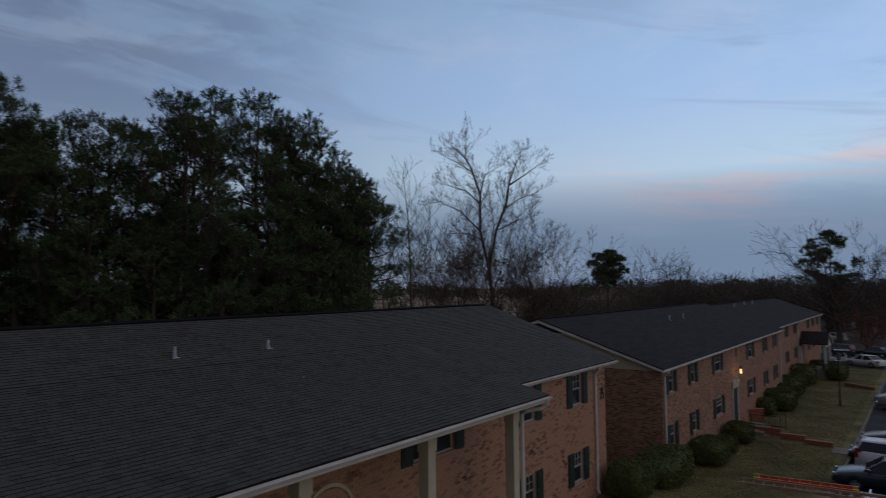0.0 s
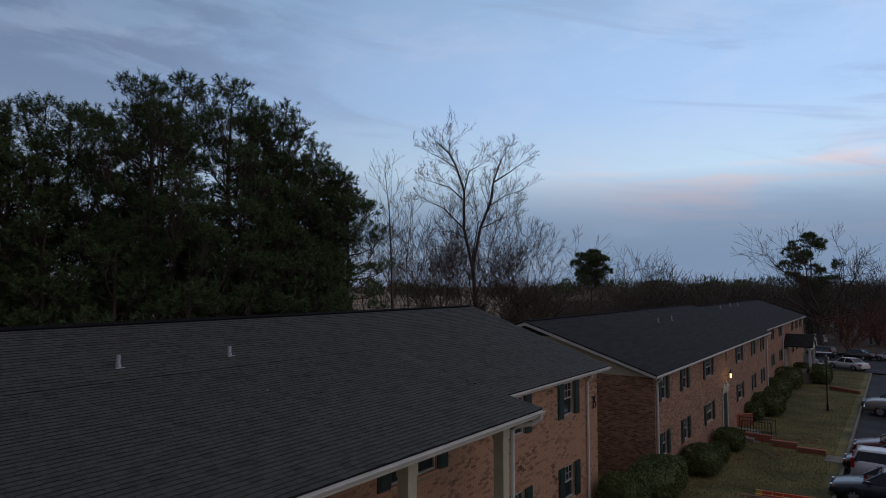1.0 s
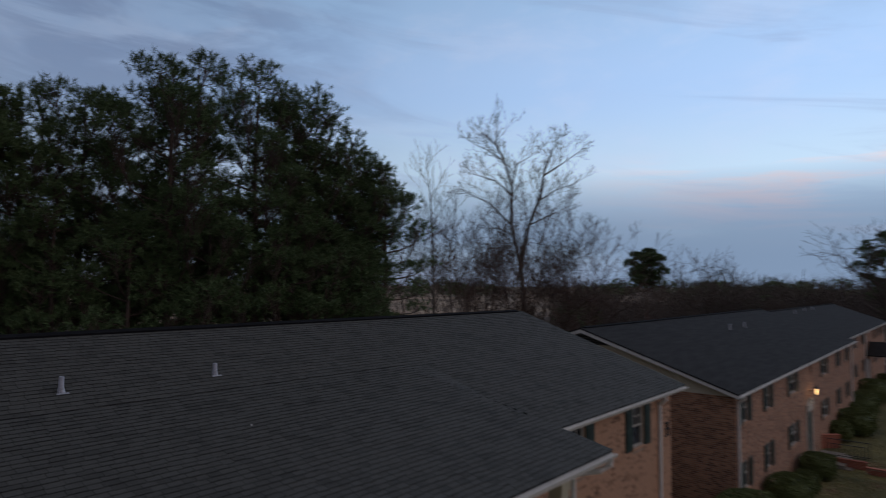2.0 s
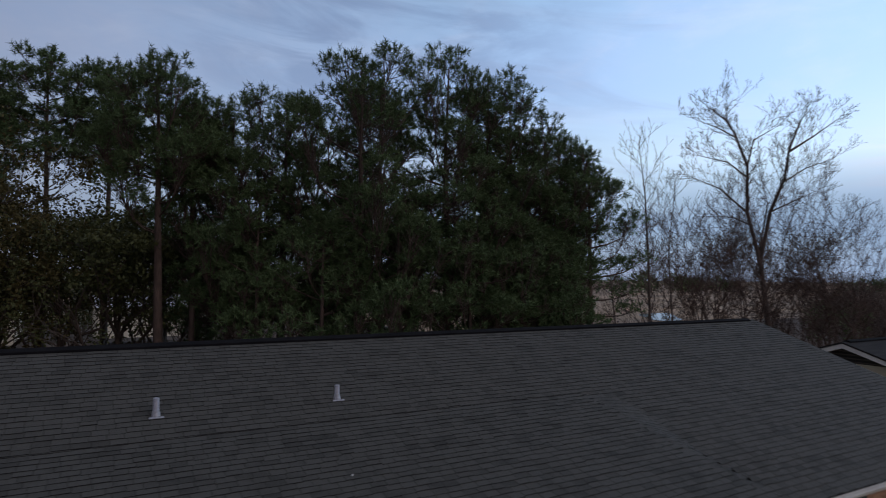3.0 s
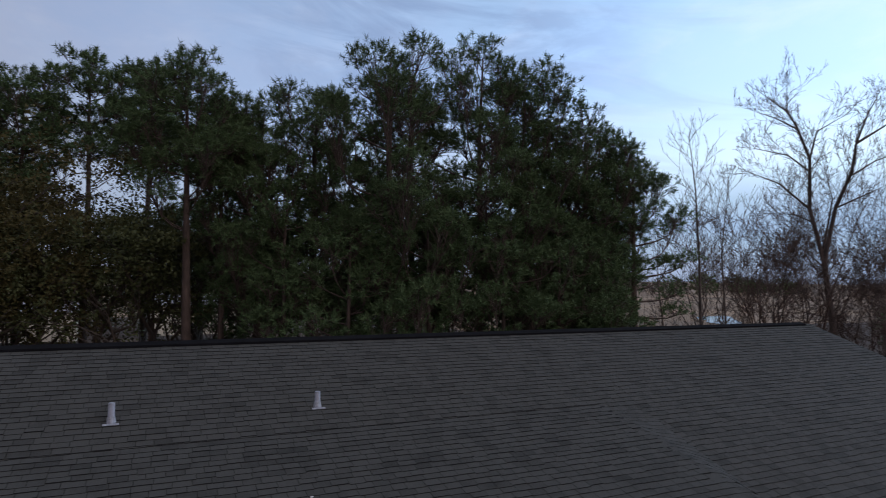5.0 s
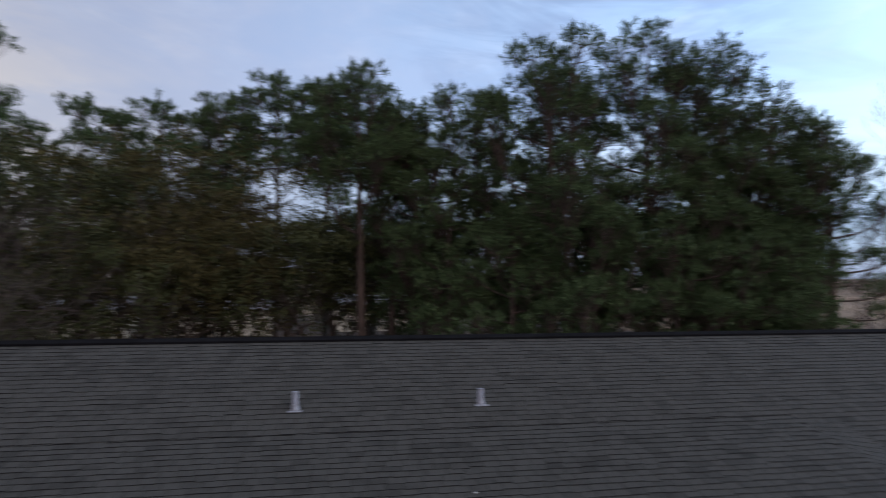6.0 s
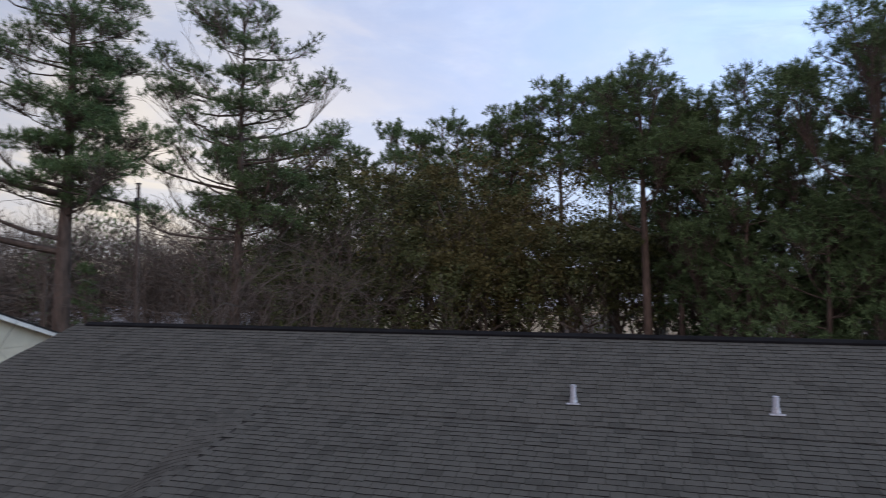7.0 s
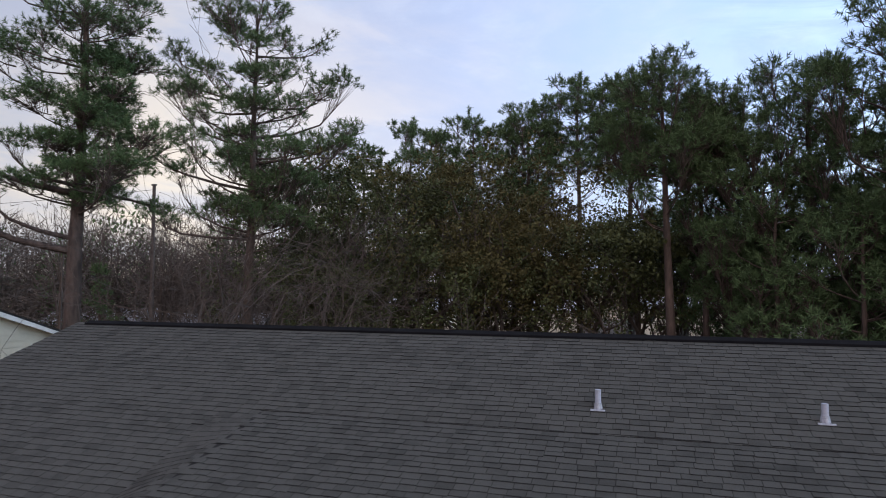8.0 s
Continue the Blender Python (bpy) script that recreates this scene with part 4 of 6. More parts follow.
for args in [(-14.0, 33.0, 15.6, 3.2, 51, LEAF_GREEN, "broadleaf evergreen with small dark leaves"), (-11.2, 34.0, 14.8, 3.0, 52, LEAF_GREEN, "broadleaf evergreen with small dark leaves"),
             (-7.1, 33.3, 15.5, 3.4, 53, LEAF_BROWN, "oak still holding brown and olive leaves"), (-3.6, 35.0, 12.4, 3.0, 54, LEAF_BROWN, "small oak with russet leaves", 4, 17, 0.086, 4, 0.5),
             (-9.6, 31.2, 10.4, 3.0, 55, LEAF_GREEN, "low evergreen tree within the stand", 4, 17, 0.086, 4, 0.5), (-5.4, 32.0, 10.2, 3.0, 56, LEAF_BROWN, "low oak with brown leaves", 4, 17, 0.086, 4, 0.42),
             (-1.2, 33.4, 12.0, 3.0, 57, LEAF_GREEN, "low evergreen tree within the stand", 4, 17, 0.086, 4, 0.38), (1.2, 33.2, 11.8, 2.8, 58, LEAF_GREEN, "low evergreen tree within the stand", 4, 17, 0.086, 4, 0.38), (-17.0, 35.0, 11.8, 3.0, 59, LEAF_GREEN, "broadleaf evergreen with small dark leaves"),
             (-13.0, 30.0, 9.4, 2.8, 60, LEAF_GREEN, "low evergreen tree within the stand"), (-5.8, 38.0, 13.6, 3.0, 61, LEAF_BROWN, "oak still holding brown leaves", 4, 17, 0.086, 4, 0.36), (3.2, 34.5, 11.4, 2.8, 62, LEAF_GREEN, "low evergreen tree within the stand", 4, 17, 0.086, 4, 0.38)]:
    leafy(*args)

# bare trees in front of the western pines
for i, (x, y, h, way) in enumerate([(-12.7, 20.0, 4.6, (-0.25, 0, 1)), (-11.6, 20.6, 4.2, (0.2, 0.1, 1)), (-14.0, 21.0, 4.6, (-0.1, 0.1, 1)), (-15.4, 22.4, 5.0, (0.1, 0, 1)), (-10.2, 22.4, 4.4, (0.25, 0, 1)), (-13.2, 24.0, 4.6, (0.1, 0, 1)), (-16.6, 24.5, 4.8, (-0.1, 0, 1))]):
    bare_tree(planted(x, y), [((0, 0, 0), way, h, 0.11), ((0, 0, 1.5), (way[0] + 0.35, 0.2, 1), h * 0.85, 0.08), ((0, 0, 1.0), (way[0] - 0.4, -0.1, 1), h * 0.8, 0.08)],
              70 + i, "bare grey-brown sapling tree with fine tangled twigs", depth=5, mat=BARK, group="bare trees", up=0.08, spread=0.7, shrink=0.71, split=(2, 2), bend=0.26)


# the tall bare tree east of the pines: two great stems that fork at mid-height
def limb_tree(at, limbs, seed, label, depth, right, mat=None, every=0.8, reach=2.2, up=0.2, spread=0.6, shrink=0.70, lift=0.35, thin=0.009):
    """Limbs by hand as (sideways, up) points with a starting radius; twigs grow along them. right: the sideways way on the plan."""
    rnd = np.random.RandomState(seed)
    th = thing("bare_tree", at, label, "tree", "bare trees")
    seg, tips, joints = [], [], []
    for pts, r in limbs:
        P = [np.array([d * right[0] + rnd.normal(0, 0.12), d * right[1] + rnd.normal(0, 0.25), z]) for d, z in pts]
        if joints:
            # a side limb springs from the nearest point of those already there
            P[0] = min(joints, key=lambda q: np.linalg.norm(q - P[0]))
        n = len(P) - 1
        joints += [P[k] + (P[k + 1] - P[k]) * s for k in range(n) for s in np.linspace(0, 1, 9)]
        for i in range(n):
            drop = 0.35 if r > 0.25 else 0.85
            r0, r1 = r * (1 - drop * i / n), r * (1 - drop * (i + 1) / n)
            seg.append((*P[i], *P[i + 1], r0, r1))
            ln = np.linalg.norm(P[i + 1] - P[i])
            if i == 0 and r > 0.15:
                continue
            for s in np.arange(0.15, 1.0, every / max(ln, 0.1)):
                b, d = P[i] + (P[i + 1] - P[i]) * s, unit(P[i + 1] - P[i])
                side = unit(np.cross(d, rnd.normal(0, 1, 3)))
                branch_out(rnd, b, unit(d * 0.7 + side * 0.75 + np.array([0, 0, lift])), reach * (0.5 + 0.7 * rnd.rand()) * (1 - 0.4 * i / n), r1 * 0.24 + 0.008, depth, seg, tips, up, spread, (2, 3), shrink, 0.16, thin)
        branch_out(rnd, P[-1], unit(P[-1] - P[-2]), reach * 0.4, r * 0.15 + 0.006, depth, seg, tips, up, spread, (2, 3), shrink, 0.16, thin)
    trunk_and_twigs(th, seg, mat or BARK)
    return th


SIDE = (0.56, -0.83)
TALL = planted(42.6, 28.5)
limb_tree(TALL, [
    ([(0.5, 0.0), (0.5, 6.6), (0.35, 11.3)], 0.29),
    ([(0.34, 11.2), (-0.2, 15.0), (-0.45, 18.5), (-1.1, 21.0), (-1.8, 22.1), (-3.2, 23.2)], 0.17),
    ([(0.43, 11.2), (1.35, 15.0), (1.75, 17.4), (2.3, 19.3), (3.05, 21.3), (3.5, 22.2)], 0.17),
    ([(2.3, 19.2), (4, 20.3), (5.4, 21.5)], 0.10), ([(-0.35, 17.5), (-1.6, 18.9), (-4.1, 19.7)], 0.09), ([(-0.2, 15.2), (-2.5, 16.9), (-4.2, 18.0)], 0.10),
    ([(-1, 20.7), (-2.4, 21.7), (-3.9, 22.3)], 0.07), ([(-0.45, 18.7), (0.45, 20.4), (1.6, 21.3)], 0.08), ([(0.4, 11.8), (0.75, 15.6), (0.6, 17.9)], 0.09),
    ([(-1.8, 22.0), (-1.6, 22.9), (-1.9, 23.6)], 0.05), ([(1.7, 17.2), (3.4, 18.1), (4.6, 18.5)], 0.07), ([(1.3, 14.8), (2.6, 15.9), (3.6, 16.3)], 0.07), ([(-0.1, 13.8), (-1.6, 14.7), (-2.8, 14.8)], 0.07)],
    81, "tall bare hardwood tree forked into two great stems", 3, SIDE, every=0.36, reach=1.5, up=0.18, spread=0.62, shrink=0.64, lift=0.5, thin=0.010)
limb_tree(planted(30.2, 27.5), [([(0.3, 0), (0.15, 7.5), (0.05, 11.0), (-0.1, 15.0), (-0.2, 18.2)], 0.12)], 82, "slender pale bare tree with upswept twigs", 2, SIDE, every=0.24, reach=2.1, up=0.22, spread=0.5, shrink=0.6)
limb_tree(planted(32.6, 27.6), [([(0.1, 0), (0.0, 8.0), (0.05, 11.5), (0.0, 15.8)], 0.09)], 83, "slender pale bare tree with upswept twigs", 2, SIDE, every=0.26, reach=1.8, up=0.22, spread=0.5, shrink=0.6)
limb_tree(planted(28.6, 29.0), [([(0.1, 0), (0.1, 6.0), (-0.1, 9.5), (0.0, 13.0)], 0.08)], 84, "slender pale bare tree with upswept twigs", 2, SIDE, every=0.28, reach=1.7, up=0.22, spread=0.5, shrink=0.6)
for i, (x, y, h, n, spread) in enumerate([(40.6, 29.6, 5.6, 8, 0.5), (47.6, 27.3, 5.6, 8, 0.5), (51.5, 26.3, 5.4, 8, 0.5), (45.4, 32.5, 5.6, 7, 0.5), (37.0, 30.5, 4.8, 7, 0.5), (44.6, 25.2, 3.2, 6, 0.6)]):
    rnd = np.random.RandomState(90 + i)
    stems = [((0, 0, 0.2), (spread * math.cos(k * 2.4), spread * math.sin(k * 2.4), 1), h * (0.70 + 0.2 * rnd.rand()), 0.13) for k in range(n - 3)]
    bare_tree(planted(x, y), stems, 90 + i, "many-stemmed bare tree with a rounded crown of brown twigs", depth=6, clear=0.70, mat=TWIG, up=0.14, spread=0.56, shrink=0.69, thin=0.0115, bend=0.2)

# by the far drive: an old spreading bare tree, a dark pine behind it, and a small round conifer far off
bare_tree(planted(125.0, 7.4), [((0, 0, 0), (0.02, 0, 1), 6.0, 0.60), ((0, 0, 5.6), (-0.3, 0.75, 1.0), 5.4, 0.3), ((0, 0, 5.6), (0.3, -0.75, 1.0), 5.4, 0.3), ((0, 0, 5.4), (0.2, 0.1, 1), 5.6, 0.32),
                                ((0, 0, 4.6), (-0.3, -1.0, 0.30), 5.4, 0.22), ((0, 0, 5.0), (0, 1.0, 0.35), 5.6, 0.22), ((0, 0, 4.0), (-0.4, 0.9, 0.12), 4.5, 0.18)],
          101, "old spreading bare tree beyond the far drive", depth=5, up=0.10, spread=0.6, shrink=0.72, thin=0.022, bend=0.18)
pine(planted(142.0, 10.2), 22.0, 9.0, 6.2, 102, lobes=20, shoots=16, tuft=0.6, needle_width=0.12, lobe=(1.4, 2.2), shape=UMBRELLA, label="dark pine beyond the drive", group="far pines")
pine(planted(94.2, 37.8), 16.8, 10.8, 3.0, 104, lobes=24, shoots=44, trunk_r=0.18, tuft=0.40, needle_width=0.09, lobe=(1.0, 1.5), label="round-topped dark conifer standing alone", group="far pines")
for i, (x, y, h, n) in enumerate([(116.5, 35.0, 5.2, 4), (119.0, 37.8, 5.3, 4), (123.0, 34.6, 4.4, 4), (121.0, 21.4, 4.2, 5), (126.0, 25.0, 4.1, 5), (131.0, -1.0, 5.3, 5), (136.0, -5.0, 5.0, 4)]):
    rnd = np.random.RandomState(110 + i)
    stems = [((0, 0, 0.2), (0.45 * math.cos(k * 2.4), 0.45 * math.sin(k * 2.4), 1), h * (0.9 + 0.2 * rnd.rand()), 0.22) for k in range(n)]
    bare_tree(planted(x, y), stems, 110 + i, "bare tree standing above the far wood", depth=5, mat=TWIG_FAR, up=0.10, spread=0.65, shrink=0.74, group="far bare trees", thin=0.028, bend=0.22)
# reddish bare shrubs by the far parking
for i, (x, y, h) in enumerate([(114, -3.5, 3.4), (118, -9.0, 3.6), (112, 2.6, 2.7), (90, 34.0, 2.6)]):
    stems = [((0, 0, 0.1), (0.7 * math.cos(k * 2.4), 0.7 * math.sin(k * 2.4), 1), h * 0.9, 0.07) for k in range(9)]
    bare_tree(planted(x, y), stems, 120 + i, "large rounded shrub of reddish-brown bare twigs", depth=4, mat=RUSSET_TWIG, up=0.10, spread=0.6, shrink=0.70, group="reddish shrubs", thin=0.028, name="bare_shrub")


def wood(name, spots, seed, mat_a, mat_b, label, leaf=0.5, per=180, share=0.3):
    """A far wood: bare bushy crowns and evergreens as one mesh each. spots: (x, y, height, radius)."""
    rnd = np.random.RandomState(seed)
    sets = {0: [], 1: []}
    segs = []
    for x, y, h, r in spots:
        z = lie(x, y)
        kind = 1 if rnd.rand() < share else 0
        n = per * 3 if kind and leaf < 2 else (per if kind else per * 2)
        t = rnd.rand(n, 1)
        d = unit(rnd.normal(0, 1, (n, 3)))
        c = np.array([x, y, z + h * 0.55]) + d * np.array([r, r, h * 0.45]) * (0.35 + 0.65 * rnd.rand(n, 1) ** 0.5)
        up = unit(d * (1.0 if kind else 0.7) + np.array([0, 0, 0.7 if kind else 0.25]) + rnd.normal(0, 0.5, (n, 3)))
        side = unit(np.cross(up, rnd.normal(0, 1, (n, 3))))
        ln = leaf * (0.6 + 0.8 * rnd.rand(n, 1)) * ((0.45 if leaf < 2 else 1.0) if kind else 1.3)
        wd = ln * (0.35 if kind else 0.030)
        sets[kind].append(np.stack([c - side * wd, c + side * wd, c + up * ln], 1))
        segs.append((x, y, z, x + rnd.normal(0, 0.3), y, z + h * 0.7, 0.05 * r + 0.05, 0.05))
        if not kind:
            for _ in range(16):
                e = np.array([x, y, z + h * 0.5]) + unit(rnd.normal(0, 1, 3) + np.array([0, 0, 0.6])) * np.array([r, r, h * 0.5]) * 0.9
                segs.append((x, y, z + h * (0.15 + 0.4 * rnd.rand()), *e, 0.05, 0.012))
    root = None
    V, F = tubes(segs, 3)
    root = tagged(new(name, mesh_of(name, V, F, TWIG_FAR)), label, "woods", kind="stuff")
    for kind, mat in ((0, mat_a), (1, mat_b)):
        if sets[kind]:
            V = np.concatenate(sets[kind]).reshape(-1, 3)
            part("foliage", mesh_of("foliage", V, np.arange(len(V)).reshape(-1, 3), mat), None, root, kind="stuff")
    return root


def spread_spots(seed, n, area, h, r):
    rnd = np.random.RandomState(seed)
    return [(*area(rnd), h[0] + (h[1] - h[0]) * rnd.rand(), r[0] + (r[1] - r[0]) * rnd.rand()) for _ in range(n)]


def east(q):
    a, d = radians(q.uniform(60, 84)), q.uniform(115, 230)
    return d * math.sin(a), d * math.cos(a)


def west_belt(q):
    a, d = radians(q.uniform(-68, -22)), q.uniform(60, 115)
    return d * math.sin(a), d * math.cos(a)


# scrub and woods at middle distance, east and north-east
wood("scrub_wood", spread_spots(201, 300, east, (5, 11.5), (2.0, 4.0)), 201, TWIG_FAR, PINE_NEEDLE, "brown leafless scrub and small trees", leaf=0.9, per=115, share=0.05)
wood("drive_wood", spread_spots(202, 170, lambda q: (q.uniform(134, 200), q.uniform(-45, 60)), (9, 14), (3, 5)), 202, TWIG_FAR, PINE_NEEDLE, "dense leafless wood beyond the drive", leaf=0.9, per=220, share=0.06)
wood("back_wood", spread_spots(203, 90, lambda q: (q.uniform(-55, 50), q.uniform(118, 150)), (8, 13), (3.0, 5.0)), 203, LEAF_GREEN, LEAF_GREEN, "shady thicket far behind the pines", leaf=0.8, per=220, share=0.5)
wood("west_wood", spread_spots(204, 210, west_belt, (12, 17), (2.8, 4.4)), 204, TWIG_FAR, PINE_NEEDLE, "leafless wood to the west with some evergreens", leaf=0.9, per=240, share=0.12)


def far_line():
    def ring(q):
        a = radians(q.uniform(-65, 100))
        d = q.uniform(480, 640)
        return d * math.sin(a), d * math.cos(a)
    return spread_spots(205, 420, ring, (10, 17), (7, 12))


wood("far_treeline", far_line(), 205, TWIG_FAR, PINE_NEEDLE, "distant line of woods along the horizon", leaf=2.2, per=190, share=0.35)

# ---- things about the lawn ----
def hedge(x, y, rx, ry, h, seed, label="clipped round evergreen shrub against the brick wall"):
    """A clipped shrub: a dark core and a shell of many small leaves with an uneven outline."""
    rnd = np.random.RandomState(seed)
    th = thing("shrub", (x, y, lie(x, y)), label, "shrub", "foundation shrubs")
    core = bmesh.new()
    bmesh.ops.create_icosphere(core, subdivisions=3, radius=1.0)
    for v in core.verts:
        w = 0.88 + 0.12 * noise.noise(v.co * 2.2 + Vector((seed, 0, 0)))
        v.co = Vector((v.co.x * rx * w, v.co.y * ry * w, max(-0.1, (v.co.z * 0.5 + 0.46) * h * w)))
    part("core", core, HEDGE, th)
    n = int((5200 if x < 40 else 2600) * (rx * ry) ** 0.6)
    d = unit(rnd.normal(0, 1, (n, 3)))
    d[:, 2] = np.where(d[:, 2] < -0.75, -d[:, 2], d[:, 2])
    bump = np.array([0.97 + 0.10 * noise.noise(Vector(k) * 2.2 + Vector((seed, 0, 0))) for k in d])[:, None]
    d = d * (1.0 / np.maximum((np.abs(d) ** 4).sum(1, keepdims=True) ** (1 / 4), 0.72)) * 0.91
    c = d * bump * np.array([rx, ry, h * 0.5]) + np.array([0, 0, h * 0.47])
    c = c[c[:, 2] > 0.02]
    n = len(c)
    u = unit(rnd.normal(0, 1, (n, 3)) + 0.4 * unit(c - np.array([0, 0, h * 0.4])))
    v = unit(np.cross(u, rnd.normal(0, 1, (n, 3))))
    s = (0.055 if x < 40 else 0.08) * (0.6 + 0.8 * rnd.rand(n, 1))
    V = np.stack([c - v * s * 0.5, c + u * s, c + v * s * 0.5, c - u * s * 0.6], 1).reshape(-1, 3)
    part("leaves", mesh_of("leaves", V, np.arange(n * 4).reshape(-1, 4), HEDGE), None, th, kind="stuff")


for i, (x, y, rx, ry, h) in enumerate([(16.5, 4.75, 0.95, 0.90, 1.45), (20.5, 4.75, 2.05, 1.05, 1.55), (27.0, 4.55, 1.15, 0.95, 1.45), (30.0, 4.45, 0.70, 0.60, 1.0), (33.4, 4.5, 1.15, 0.85, 1.2),
                                       (43.9, 5.0, 0.95, 0.75, 1.25), (46.8, 4.5, 1.35, 1.25, 1.65), (49.6, 5.0, 1.1, 0.8, 1.35), (52.2, 5.1, 1.2, 0.8, 1.4), (55.2, 5.1, 1.6, 1.25, 1.8), (59.6, 5.2, 1.4, 0.95, 1.6), (64.0, 5.2, 1.6, 1.3, 2.1), (70.2, 3.0, 1.9, 1.2, 2.0), (74.5, 5.0, 1.5, 1.0, 1.7)]):
    hedge(x, y, rx, ry, h, 300 + i)


def lawn_stuff(name, mat, n, spots, seed, size, flat, label):
    """Blades or dry litter strewn over the lawn: spots are (x0, x1, y0, y1) or (x, y, radius)."""
    rnd = np.random.RandomState(seed)
    P = []
    for spot in spots:
        if len(spot) == 4:
            P.append(np.stack([rnd.uniform(spot[0], spot[1], n), rnd.uniform(spot[2], spot[3], n)], 1))
        else:
            r = spot[2] * np.abs(rnd.normal(0, 0.6, (n, 1)))
            a = rnd.uniform(0, 2 * math.pi, n)
            P.append(np.array(spot[:2]) + r * np.stack([np.cos(a), 0.55 * np.sin(a)], 1))
    P = np.concatenate(P)
    P = P[(P[:, 1] > KERB_Y + 0.25) & (P[:, 1] < 5.75)]
    c = np.array([(x, y, lie(x, y) + 0.005) for x, y in P])
    m = len(c)
    d = unit(rnd.normal(0, 1, (m, 3)) * np.array([1, 1, flat]) + np.array([0, 0, 0.9 * (flat > 0.5) + 0.05]))
    side = unit(np.cross(d, rnd.normal(0, 1, (m, 3)))) * size * 0.16
    ln = size * (0.6 + 0.8 * rnd.rand(m, 1))
    V = np.stack([c - side, c + side, c + np.abs(d * np.array([0, 0, 1])) * ln + d * np.array([1, 1, 0]) * ln], 1).reshape(-1, 3)
    tagged(new(name, mesh_of(name, V, np.arange(m * 3).reshape(-1, 3), mat)), label, "grass", kind="stuff")


lawn_stuff("lawn_grass", BLADE, 26000, [(17.5, 34, -0.5, 5.7), (34, 60, -0.5, 5.7), (60, 95, -0.5, 5.7)], 401, 0.065, 0.6, "short tufts of olive winter grass on the lawn")
lawn_stuff("dry_litter", STRAW, 600, [(37.9, 2.6, 2.2), (38.6, 0.8, 2.4), (33.4, 2.0, 2.0), (31.0, 3.6, 2.4), (67.0, 2.5, 3.0), (24.0, 4.6, 2.0)], 402, 0.10, 0.1, "scattered straw and dry leaves on the lawn")


def lamp_post(x, y, h=4.1):
    th = thing("street_lamp", (x, y, lie(x, y)), "slim black lamp post with a lantern head, unlit", "lamp")
    part("pole", tube(bmesh.new(), [(0, 0, 0), (0, 0, 0.5), (0, 0, 0.55), (0, 0, h - 0.5)], [0.09, 0.08, 0.05, 0.04], 10), IRON, th)
    head = bmesh.new()
    tube(head, [(0, 0, h - 0.5), (0, 0, h - 0.46), (0, 0, h - 0.1), (0, 0, h + 0.06), (0, 0, h + 0.14)], [0.08, 0.11, 0.19, 0.06, 0.015], 6)
    part("lantern", head, IRON, th)
    part("glass", tube(bmesh.new(), [(0, 0, h - 0.44), (0, 0, h - 0.12)], [0.118, 0.192], 6), FROSTED, th)


FROSTED = plain("frosted_glass", (0.16, 0.16, 0.15), 0.35)
lamp_post(51.45, 1.0, 4.15)


